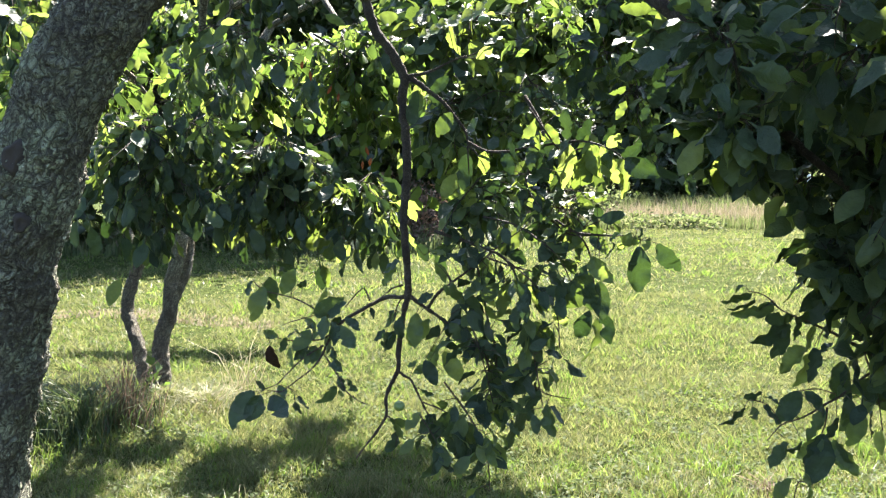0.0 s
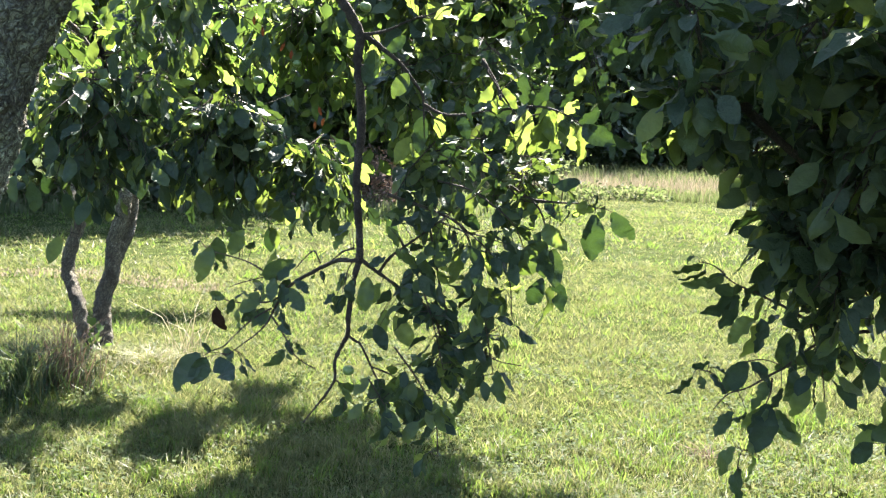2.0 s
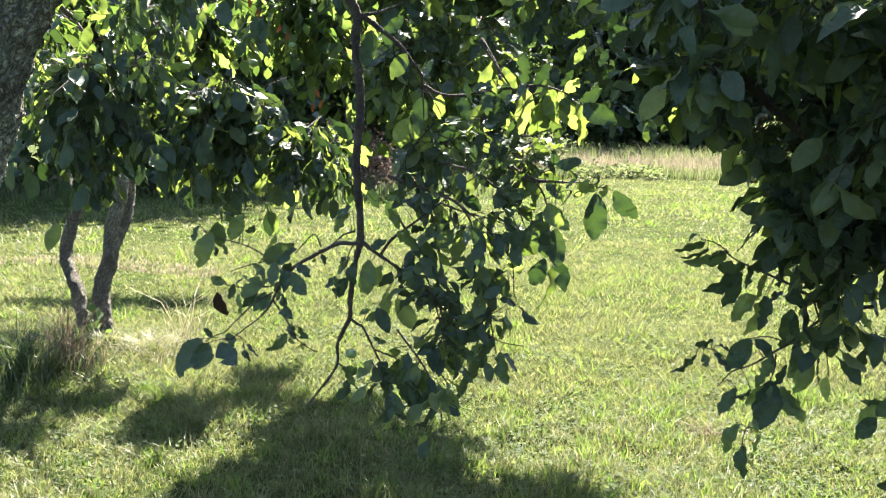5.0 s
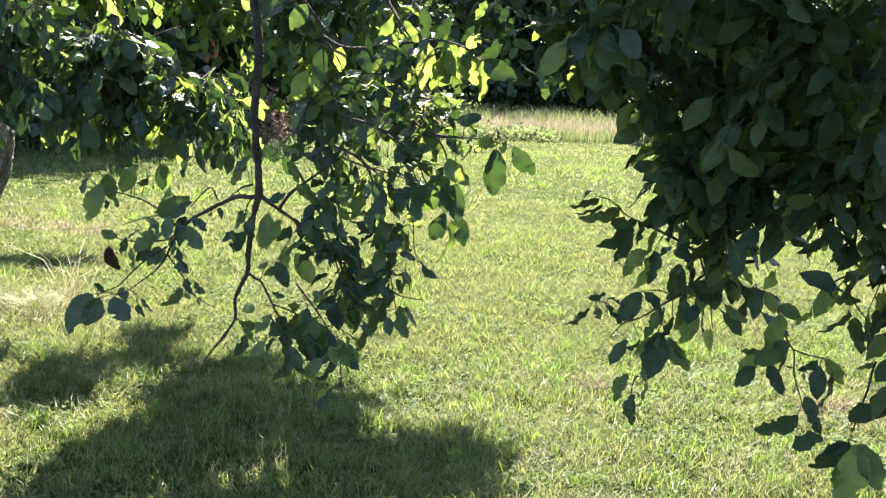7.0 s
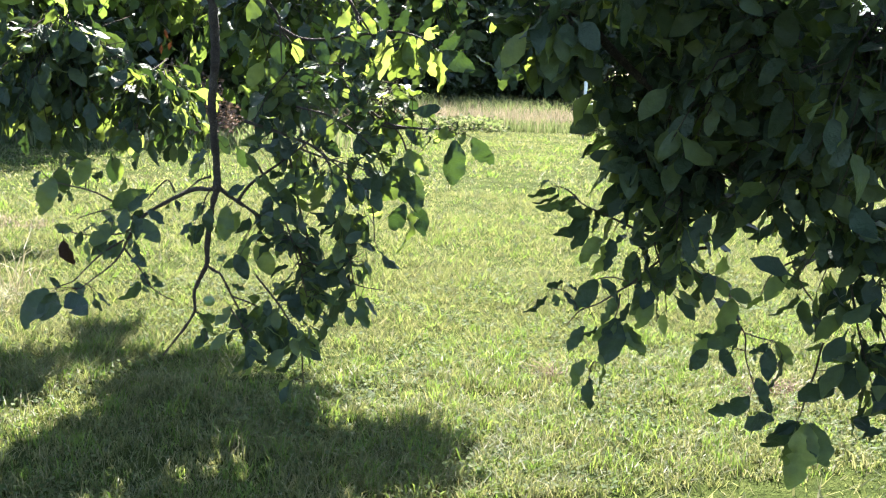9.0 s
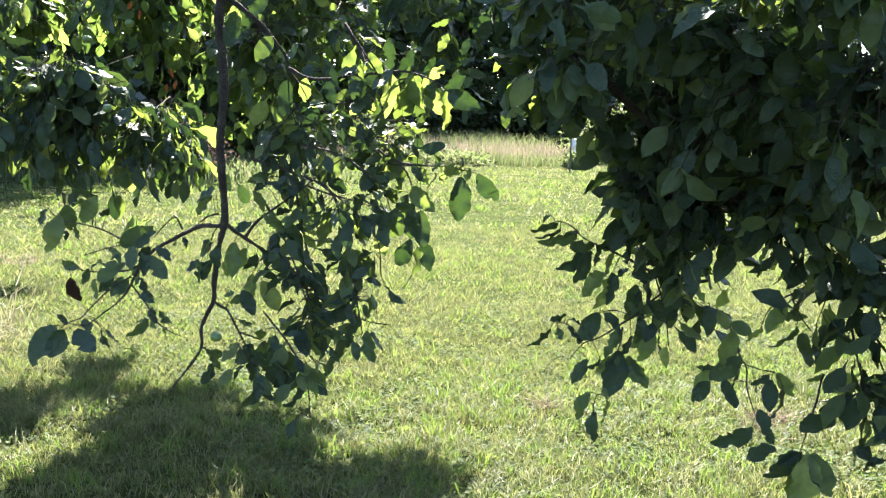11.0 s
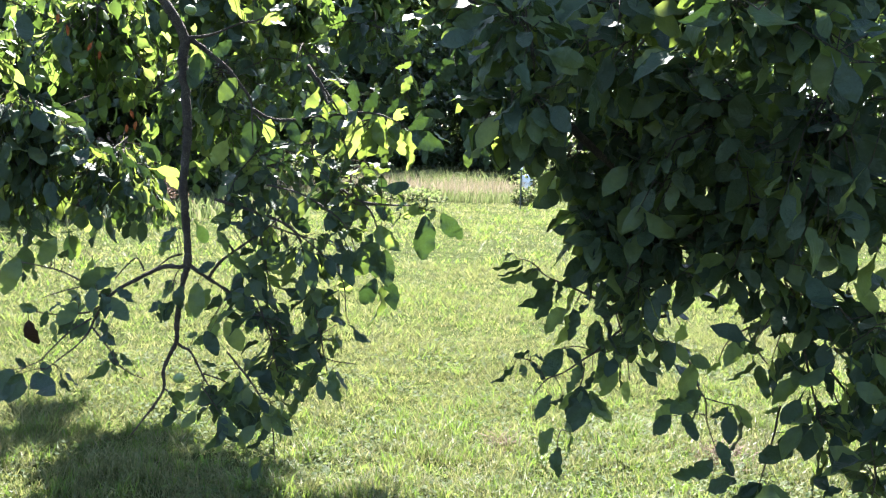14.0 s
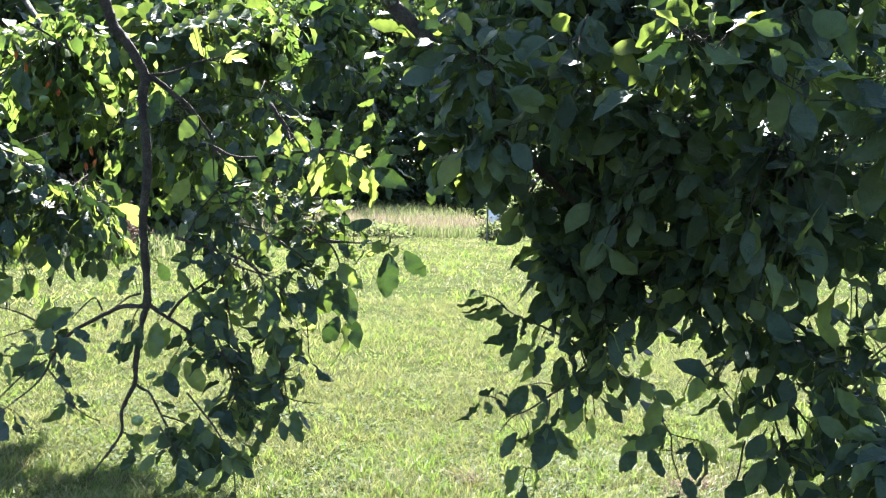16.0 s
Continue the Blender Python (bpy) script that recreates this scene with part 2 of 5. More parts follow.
def tube(points, r0, r1, sides=8, per=6, rough=0.0, knot=30.0, flare=0.0, scales=0.0):
    """Verts and faces of a tapered, uneven stem along the points."""
    line = smooth_line(points, per)
    n = len(line)
    verts, faces = [], []
    tangent = np.gradient(line, axis=0)
    tangent /= np.linalg.norm(tangent, axis=1, keepdims=True)
    ref = np.array((1.0, 0.0, 0.0)) if abs(tangent[0][0]) < 0.8 else np.array((0.0, 1.0, 0.0))
    for i in range(n):
        t = tangent[i]
        ref = ref - t * (ref @ t)
        ref /= np.linalg.norm(ref)
        side = np.cross(t, ref)
        u = i / (n - 1)
        r = r0 + (r1 - r0) * u + flare * math.exp(-u * 9)
        for k in range(sides):
            a = 2 * math.pi * k / sides
            out = math.cos(a) * ref + math.sin(a) * side
            q = line[i] + out * r
            if rough:
                q = q + out * rough * r * (noise.noise(Vector(q * knot)) + 0.5 * noise.noise(Vector(q * knot * 3)))
            if scales:
                near_by = noise.voronoi(Vector((q[0] * 120, q[1] * 120, q[2] * 75)) + 0.6 * noise.noise_vector(Vector(q * 60)))[0]
                q = q + out * scales * (min(1.0, 2.2 * (near_by[1] - near_by[0])) - 0.6 + 0.8 * noise.noise(Vector(q * 150)))
            verts.append(q)
    for i in range(n - 1):
        for k in range(sides):
            a, b = i * sides + k, i * sides + (k + 1) % sides
            faces.append((a, b, b + sides, a + sides))
    faces += [tuple(range(sides))[::-1], tuple(range((n - 1) * sides, n * sides))]
    return verts, faces


def stems(name, runs, material, parent, label="", sides=6, per=5, rough=0.15, knot=40.0):
    """One part of several joined stems: runs of (points, radius, end radius)."""
    verts, faces = [], []
    for points, r0, r1 in runs:
        v, f = tube(points, r0, r1, sides, per if len(points) > 2 else 1, rough, knot)
        faces += [tuple(i + len(verts) for i in face) for face in f]
        verts += v
    return part(name, mesh_from(name, verts, faces, material), parent, label)


def leaf_shape(rows=6, width=0.30, fold=0.25, curl=0.35, twist=0.3, tooth=0.06, seed=0, stalk=0.3, bites=0, across=1):
    """A unit leaf along +y, facing +z: an oval, folded, curling, toothed blade, nibbled here and there, on a stalk. Verts and triangles."""
    rng = np.random.RandomState(seed)
    v, f = [], []
    bend = rng.uniform(-0.15, 0.15)
    gone = [(rng.choice((-1, 1)), rng.uniform(0.3, 0.9), rng.uniform(0.05, 0.10), rng.uniform(0.35, 0.7)) for _ in range(bites)]
    steps = [k / across for k in range(-across, across + 1)]
    for i in range(rows + 1):
        u = i / rows
        w = width * (math.sin(math.pi * u ** 0.94) ** 0.66) if 0 < i < rows else 0.012 + 0.03 * (i == 0)
        lift = -curl * u * u + 0.03 * math.sin(u * 9 + seed)
        edge = {}
        for side in (-1, 1):
            e = w * (1 + tooth * rng.uniform(-1, 1) + 0.5 * tooth * (1 if i % 2 else -1))
            for s, at, wide, deep in gone:
                if s == side and abs(u - at) < wide:
                    e *= 1 - deep * (1 - abs(u - at) / wide) ** 0.5
            edge[side] = (e, 1.0 + 0.5 * rng.uniform(-1, 1))
        for s in steps:
            e, rough = edge[1 if s >= 0 else -1]
            x = s * e + bend * u * u
            z = lift + fold * abs(s) ** 1.4 * e * rough + s * twist * e * (u - 0.3) + 0.035 * abs(s) * math.sin(u * 17 + seed * 2 + s)
            v.append((x, u, z))
    k = len(steps)
    for i in range(rows):
        for c in range(k - 1):
            a = i * k + c
            f += [(a, a + 1, a + 1 + k), (a, a + 1 + k, a + k)]
    if stalk:
        b, mid = len(v), k // 2
        v += [(-0.012, -stalk, 0.06), (0.012, -stalk, 0.06)]
        f += [(b, b + 1, mid + 1), (b, mid + 1, mid - 1)]
    return np.array(v), np.array(f)


LEAF_FORMS = [(0.31, 0.25, 0.15, 0.3), (0.34, 0.15, 0.25, -0.4), (0.29, 0.5, 0.10, 0.4), (0.32, 0.3, 0.4, 0.5), (0.35, 0.1, 0.05, -0.3), (0.30, 0.7, 0.2, 0.2), (0.29, 0.4, 0.55, -0.4), (0.33, 0.2, -0.2, 0.3)]
LEAVES = [leaf_shape(16, w * 0.82, fo * 0.8, cu, tw, 0.035 if s % 3 else 0.06, s, 0.0, (0, 1, 0, 2, 1, 0, 3, 1)[s], 2) for s, (w, fo, cu, tw) in enumerate(LEAF_FORMS)]
MASS_LEAVES = [leaf_shape(7, w * 0.85, fo, cu, tw, 0.04 if s % 3 else 0.08, s) for s, (w, fo, cu, tw) in enumerate(LEAF_FORMS)]
SMALL_LEAVES = [(np.array([(0, 0, 0), (w, 0.45, lift), (0, 1, drop), (-w, 0.5, lift)]), np.array([(0, 1, 2), (0, 2, 3)])) for w, lift, drop in ((0.32, 0.10, -0.1), (0.28, 0.16, -0.25), (0.36, 0.05, 0.05))]
LEAF_MESHES = [mesh_from("leaf", v, f, APPLE_LEAF) for v, f in LEAVES]


def unit(a):
    return a / np.maximum(np.linalg.norm(a, axis=-1, keepdims=True), 1e-9)


def frames_of(direction, normal):
    """Turns whose y runs along direction and whose z leans to normal."""
    y = unit(direction)
    x = unit(np.cross(y, normal))
    z = np.cross(x, y)
    return np.stack([x, y, z], -1)


def joined_leaves(shapes, at, turn, size, rng):
    """Verts and triangles of many leaves joined."""
    verts, faces, count = [], [], 0
    which = rng.randint(0, len(shapes), len(at))
    for k, (v, f) in enumerate(shapes):
        some = which == k
        n = int(some.sum())
        if not n:
            continue
        w = np.einsum("nij,vj->nvi", turn[some], v) * size[some][:, None, None] + at[some][:, None]
        verts.append(w.reshape(-1, 3))
        faces.append((f[None] + (np.arange(n) * len(v))[:, None, None] + count).reshape(-1, 3))
        count += n * len(v)
    return np.concatenate(verts), np.concatenate(faces)


class Foliage:
    """Gathers the leaves of a tree: places, turns and sizes."""

    def __init__(self, seed):
        self.rng = np.random.RandomState(seed)
        self.at, self.turn, self.size, self.twigs = [], [], [], []

    def along(self, points, count, size, droop=0.7, start=0.15, spread=0.045, out=0.7):
        """Leaves in turn along a twig, its tip included."""
        line = smooth_line(points, 6)
        rng = self.rng
        u = np.clip(np.sort(rng.uniform(start, 1.0, count)), 0, 1)
        u[-1] = 1.0
        k = u * (len(line) - 1)
        i = np.minimum(k.astype(int), len(line) - 2)
        p = line[i] + (line[i + 1] - line[i]) * (k - i)[:, None]
        t = unit(line[i + 1] - line[i])
        around = unit(np.cross(t, rng.normal(size=(count, 3))))
        d = unit(1.25 * out * around * np.array((1.0, 0.8, 0.9)) + 0.35 * t + rng.normal(scale=0.45, size=(count, 3)) + np.array((0, 0, -0.62 * droop)))
        n = unit(rng.normal(scale=0.75, size=(count, 3)) + np.array((0, -0.12, 0.5)) + 0.4 * around)
        s = size * rng.uniform(0.7, 1.2, count)
        spur = p + around * (rng.uniform(0, 1, count) ** 1.5 * spread)[:, None] + t * rng.normal(scale=0.01, size=(count, 1))
        for q, e in zip(p, spur):
            if np.linalg.norm(e - q) > 0.024:
                self.twigs.append(([q, e], 0.0013, 0.0009))
        self.at.append(spur + d * s[:, None] * 0.28)
        self.turn.append(frames_of(d, n))
        self.size.append(s)

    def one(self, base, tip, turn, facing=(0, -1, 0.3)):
        """A leaf that hangs by itself, from its base to its tip, turned about its length; facing defaults to the
        camera's side.
        """
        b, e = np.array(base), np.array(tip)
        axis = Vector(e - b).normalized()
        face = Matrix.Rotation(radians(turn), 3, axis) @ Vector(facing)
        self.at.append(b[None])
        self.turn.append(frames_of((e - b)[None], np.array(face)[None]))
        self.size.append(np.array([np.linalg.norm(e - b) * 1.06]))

    def clump(self, centre, radii, twigs, per, size, anchor=None, droop=0.75):
        """Short twigs from an anchor out into an ellipsoid, each with its leaves."""
        rng = self.rng
        c, r = np.array(centre, float), np.array(radii, float)
        a = np.array(anchor if anchor is not None else c + (0, 0, r[2] * 0.8), float)
        for _ in range(twigs):
            e = rng.normal(size=3)
            e = c + r * e / np.linalg.norm(e) * rng.uniform(0.35, 1.0) ** 0.6 * (rng.uniform(1.1, 1.5) if rng.rand() < 0.16 else 0.97)
            b = a + (c - a) * rng.uniform(0.1, 0.8) + rng.normal(scale=0.12, size=3) * r
            m = (b + e) / 2 + np.array((0, 0, 0.12 * r[2])) + rng.normal(scale=0.08, size=3) * r
            self.twigs.append(([b, m, e], 0.0026, 0.0011))
            self.along([b, m, e], per, size, droop, start=0.1)

    def arrays(self):
        return np.concatenate(self.at), np.concatenate(self.turn), np.concatenate(self.size)


# ---- ground ----
def spaced(inner, step, outer):
    """Even steps inside, ever wider ones out to the horizon."""
    mid = list(np.arange(-inner, inner + step / 2, step))
    far, s = [], step
    x = inner
    while x < outer:
        s *= 1.5
        x += s
        far.append(x)
    return np.array([-v for v in far[::-1]] + mid + far)


def rise(x, y):
    """The height of the ground: small swells."""
    return 0.018 * np.sin(x * 0.9 + 1.0) * np.cos(y * 0.7) + 0.008 * np.sin(x * 3.1 + y * 2.3)


gx, gy = spaced(16, 0.4, 1500), spaced(16, 0.4, 1500) + 12.0
gxx, gyy = np.meshgrid(gx, gy)
flat = np.exp(-((gxx / 60) ** 2 + ((gyy - 10) / 60) ** 2))
gz = rise(gxx, gyy) * flat
idx = np.arange(gxx.size).reshape(gxx.shape)
quads = np.stack([idx[:-1, :-1], idx[:-1, 1:], idx[1:, 1:], idx[1:, :-1]], -1).reshape(-1, 4)
ground = new("ground", mesh_from("ground", np.stack([gxx, gyy, gz], -1).reshape(-1, 3), quads, LAWN))
tagged(ground, "sunlit mown orchard lawn with dry yellowish patches", "ground", kind="structure")


def blades(rng, x, y, length, width, lean, joints):
    """Grass blades rooted at x, y: verts and triangles. joints 1 is one triangle, 2 a bent blade."""
    n = len(x)
    a = rng.uniform(0, 2 * math.pi, n)
    side = np.stack([np.cos(a), np.sin(a), np.zeros(n)], -1)
    b = rng.uniform(0, 2 * math.pi, n)
    tip = np.stack([np.cos(b), np.sin(b), np.zeros(n)], -1) * (lean * rng.uniform(0.2, 1.0, n) * length)[:, None]
    root = np.stack([x, y, rise(x, y) - 0.004], -1)
    up = np.array((0, 0, 1.0)) * length[:, None]
    w = side * (width * rng.uniform(0.6, 1.3, n))[:, None] / 2
    if joints == 1:
        v = np.stack([root - w, root + w, root + up * 0.9 + tip], 1)
        f = np.array([(0, 1, 2)])
    else:
        mid = root + up * 0.6 + tip * 0.3
        v = np.stack([root - w, root + w, mid + w * 0.8, mid - w * 0.8, root + up * 0.88 + tip], 1)
        f = np.array([(0, 1, 2), (0, 2, 3), (3, 2, 4)])
    k = v.shape[1]
    return v.reshape(-1, 3), (f[None] + (np.arange(n) * k)[:, None, None]).reshape(-1, 3)


def patchy(x, y):
    """A number about 1 that tells where the grass stands thicker."""
    return 1.0 + 0.35 * np.sin(x * 2.1 + 0.7 * np.sin(y * 1.7)) * np.cos(y * 1.9 + 0.5 * np.sin(x * 2.9)) + 0.25 * np.sin(x * 7.3 + y * 3.1) * np.cos(y * 8.1 - x * 2.2)


def lawn(name, seed, x0, x1, y0, y1, tufts, per, reach, length, width, lean, joints, label, material=None):
    """Blades in tufts: each tuft has its own height and leans its own way."""
    rng = np.random.RandomState(seed)
    tx, ty = rng.uniform(x0, x1, tufts), rng.uniform(y0, y1, tufts)
    keep = rng.uniform(0.1, 1.2, tufts) < patchy(tx, ty)
    tx, ty = tx[keep], ty[keep]
    tussock = np.sin(tx * 15 + 2.2 * np.sin(ty * 9.0)) * np.cos(ty * 17 + 2.4 * np.sin(tx * 11)) + 0.7 * np.sin(tx * 31 + 3 * np.sin(ty * 23))
    tall = length * np.exp(rng.normal(scale=0.35, size=len(tx))) * (0.55 + 0.45 * patchy(tx, ty)) * (1 + 0.38 * tussock)
    tall = np.clip(tall, 0.25 * length, 2.3 * length)
    x, y = np.repeat(tx, per), np.repeat(ty, per)
    x, y = x + rng.normal(scale=reach, size=len(x)), y + rng.normal(scale=reach, size=len(y))
    v, f = blades(rng, x, y, np.repeat(tall, per) * rng.uniform(0.5, 1.2, len(x)), width, lean, joints)
    ob = new(name, mesh_from(name, v, f, material or GRASS, False))
    return tagged(ob, label, "grass", kind="stuff")


lawn("lawn_grass", 1, -3.0, 4.4, 2.9, 4.4, 16500, 11, 0.019, 0.040, 0.0045, 1.3, 2, "short mown green grass with bent sunlit blades")
lawn("lawn_grass", 2, -4.0, 6.2, 4.4, 6.6, 22000, 13, 0.024, 0.040, 0.0065, 1.4, 1, "short mown green grass with bent sunlit blades")
lawn("lawn_grass", 5, -5.5, 9.0, 6.6, 10.8, 20000, 13, 0.032, 0.040, 0.0095, 1.4, 1, "short mown green grass under the trees")
lawn("lawn_grass", 3, -9.5, 17.0, 10.8, 22.0, 24000, 7, 0.06, 0.042, 0.0190, 1.5, 1, "short mown yellow-green grass of the open lawn")
lawn("lawn_grass", 4, -5.0, 6.0, -3.0, 2.9, 12000, 7, 0.035, 0.05, 0.009, 1.6, 1, "short mown green grass in the shade of the apple tree")

lawn("lush_grass", 9, -3.0, 4.4, 2.9, 5.0, 1700, 24, 0.034, 0.054, 0.0048, 1.2, 2, "darker green tufts of lusher grass in the lawn", TALL_GRASS)
lawn("lush_grass", 10, -5.0, 8.0, 5.0, 9.0, 2200, 16, 0.045, 0.056, 0.008, 1.3, 1, "darker green tufts of lusher grass in the lawn", TALL_GRASS)
lawn("lush_grass", 11, -8.0, 13.0, 9.0, 20.0, 1500, 12, 0.10, 0.075, 0.020, 1.3, 1, "darker green tufts of lusher grass in the lawn", TALL_GRASS)


def low_weeds(seed, x0, x1, y0, y1, count, size):
    """Clover and plantain: small flat leaves between the blades, in drifts."""
    rng = np.random.RandomState(seed)
    x, y = rng.uniform(x0, x1, count), rng.uniform(y0, y1, count)
    keep = np.sin(x * 3.7 + 2 * np.sin(y * 2.3)) * np.cos(y * 3.1 + np.sin(x * 5.0)) + rng.normal(scale=0.35, size=count) > 0.15
    x, y = x[keep], y[keep]
    n = len(x)
    shape = (np.array([(0, 0, 0), (0.4, 0.5, 0.08), (0, 1, 0), (-0.4, 0.5, 0.08)]), np.array([(0, 1, 2), (0, 2, 3)]))
    a = rng.uniform(0, 2 * math.pi, n)
    turn = frames_of(np.stack([np.cos(a), np.sin(a), rng.uniform(-0.2, 0.5, n)], -1), unit(rng.normal(scale=0.45, size=(n, 3)) + np.array((0, 0, 1))))
    v, f = joined_leaves([shape], np.stack([x, y, rise(x, y) + rng.uniform(0.008, 0.04, n)], -1), turn, size * rng.uniform(0.5, 1.4, n), rng)
    return tagged(new("lawn_weeds", mesh_from("lawn_weeds", v, f, CLOVER, False)), "low clover and broad-leaved weeds in the lawn", "weeds", kind="stuff")


low_weeds(5, -3.2, 4.6, 2.9, 6.5, 52000, 0.022)
low_weeds(6, -6.0, 8.0, 6.5, 12.0, 20000, 0.022)


# ---- the near apple tree ----
near = thing("apple_tree", (-0.86, 1.47, 0), "old apple tree with leaning lichen-covered trunk and drooping leafy boughs", "tree")
TRUNK = [(-0.86, 1.47, -0.05), (-0.84, 1.47, 0.35), (-0.80, 1.46, 0.75), (-0.745, 1.45, 1.05), (-0.70, 1.45, 1.23), (-0.653, 1.43, 1.42), (-0.592, 1.42, 1.59),
         (-0.495, 1.42, 1.76), (-0.40, 1.46, 1.93), (-0.33, 1.55, 2.12)]
v, f = tube(TRUNK, 0.076, 0.060, 120, 44, 0.17, 13.0, 0.05, 0.0042)
part("trunk", mesh_from("trunk", v, f, BARK), near, "leaning grey trunk with rough lichen-covered bark")


def knot(z, angle, wide, tall, label):
    """An old branch scar on the trunk: a low dark lip round a shallow hollow, whose depth is mostly put into the dark
    colour.
    """
    line = smooth_line(TRUNK, 12)
    c = line[int(np.argmin(np.abs(line[:, 2] - z)))]
    i = int(np.argmin(np.abs(line[:, 2] - z)))
    up = unit(line[i + 1] - line[i - 1])
    out = np.array((math.sin(angle), -math.cos(angle), 0.0))
    out = unit(out - up * (out @ up))
    side = np.cross(up, out)
    r = 0.076 - 0.016 * i / len(line)
    v, f, sides = [], [], 18
    profile = [(1.45, -0.008), (1.2, 0.001), (1.0, 0.0045), (0.8, 0.0050), (0.55, 0.0030), (0.3, 0.0015), (0.02, 0.001)]
    for s, h in profile:
        for k in range(sides):
            a = 2 * math.pi * k / sides
            wob = s * (1 + 0.14 * math.sin(3 * a + z * 40) + 0.08 * math.sin(5 * a))
            p = math.cos(a) * wob * wide
            v.append(c + side * p + up * math.sin(a) * wob * tall + out * (math.sqrt(max(r * r - p * p, 0)) + h))
    for j in range(len(profile) - 1):
        for k in range(sides):
            a, b = j * sides + k, j * sides + (k + 1) % sides
            f.append((a, b, b + sides, a + sides))
    f.append(tuple(range((len(profile) - 1) * sides, len(profile) * sides)))
    part("knot", mesh_from("knot", v, f, KNOT_WOOD), near, label)


knot(1.525, -0.12, 0.013, 0.020, "dark reddish-brown branch scar in the bark")
knot(1.428, 0.42, 0.009, 0.012, "small knot hole in the bark, its depth painted dark")
LIMB_A = [(-0.33, 1.55, 2.08), (-0.30, 1.85, 2.22), (-0.235, 2.02, 2.10), (-0.173, 2.165, 1.886)]
LIMB_B = [(-0.33, 1.55, 2.08), (-0.05, 1.70, 2.26), (0.22, 1.85, 2.08), (0.40, 1.89, 1.86)]
LIMB_C = [(-0.33, 1.55, 2.08), (-0.22, 1.35, 2.60), (0.10, 1.25, 3.10), (0.35, 1.4, 3.4)]
LIMB_D = [(-0.33, 1.55, 2.08), (-0.52, 2.10, 2.36), (-0.66, 2.70, 2.24), (-0.80, 3.10, 1.85)]
LIMB_E = [(-0.05, 1.70, 2.26), (0.45, 2.0, 2.55), (0.95, 2.3, 2.65), (1.45, 2.4, 2.55)]
for run, r0, r1 in ((LIMB_A, 0.030, 0.0135), (LIMB_B, 0.036, 0.017), (LIMB_C, 0.045, 0.018), (LIMB_D, 0.030, 0.010), (LIMB_E, 0.024, 0.009)):
    v, f = tube(run, r0, r1, 12, 8, 0.14, 30.0)
    part("limb", mesh_from("limb", v, f, BARK), near)

HANG = [(-0.173, 2.165, 1.886), (-0.153, 2.165, 1.818), (-0.122, 2.165, 1.774), (-0.089, 2.165, 1.715), (-0.092, 2.165, 1.657), (-0.086, 2.165, 1.594), (-0.082, 2.165, 1.5), (-0.089, 2.165, 1.432), (-0.091, 2.165, 1.366), (-0.088, 2.165, 1.312), (-0.085, 2.167, 1.275), (-0.083, 2.165, 1.232), (-0.083, 2.165, 1.2)]
HANG_END = [(-0.083, 2.165, 1.2), (-0.092, 2.171, 1.167), (-0.102, 2.176, 1.112), (-0.107, 2.175, 1.066), (-0.11, 2.172, 1.02), (-0.129, 2.171, 0.98), (-0.139, 2.167, 0.954), (-0.138, 2.158, 0.915), (-0.159, 2.154, 0.879), (-0.183, 2.15, 0.849), (-0.21, 2.146, 0.814)]
v, f = tube(HANG, 0.0116, 0.0082, 12, 14, 0.35, 55.0)
hang = part("branch", mesh_from("branch", v, f, TWIG), near, "dark hanging branch with short forks")
v, f = tube(HANG_END, 0.0074, 0.002, 10, 10, 0.4, 60.0)
part("branch", mesh_from("branch", v, f, TWIG), near, "dark crooked branch end")
BOUGH = [(0.40, 1.89, 1.86), (0.48, 1.86, 1.78), (0.56, 1.84, 1.70), (0.65, 1.83, 1.59), (0.73, 1.79, 1.50), (0.84, 1.77, 1.41), (0.99, 1.76, 1.29), (1.15, 1.74, 1.15), (1.27, 1.71, 1.05), (1.36, 1.69, 0.89)]
v, f = tube(BOUGH[:7], 0.016, 0.0045, 10, 8, 0.16, 50.0)
bough = part("bough", mesh_from("bough", v, f, TWIG), near, "drooping grey bough in thick shade")
v, f = tube(BOUGH[6:], 0.0045, 0.0016, 8, 8, 0.2, 60.0)
part("bough_end", mesh_from("bough_end", v, f, TWIG), near)

hung = Foliage(10)  # leaves that stand clear, one by one
single = Foliage(11)  # leaves along the thicker twigs
mass = Foliage(12)  # leaves in the thick of the crown


twig_lines = []


def side_twig(points, r0):
    v, f = tube(points, r0, 0.0012, 6, 6, 0.3, 70.0)
    twig = part("twig", mesh_from("twig", v, f, TWIG), near)
    twig_lines.append((twig, smooth_line(points, 4)))
    return twig_lines[-1][1]


def spray(points, r0, count, size=0.075, droop=0.7, start=0.15):
    """A side twig with leaves in turn along it."""
    side_twig(points, r0)
    single.along(points, count, size, droop, start)


def leafy_twig(points, r0, leaves=()):
    """A side twig and the leaves that hang from it: base, tip, and the turn about their length."""
    line = side_twig(points, r0)
    for base, tip, turn in leaves:
        hung.one(base, tip, turn)
        b = np.array(base)
        q = line[int(np.argmin(np.sum((line - b) ** 2, 1)))]
        if 0.006 < np.linalg.norm(b - q) < 0.12:
            hung.twigs.append(([q, (b + q) / 2 + np.array((0, 0, 0.004)), b], 0.0011, 0.0008))


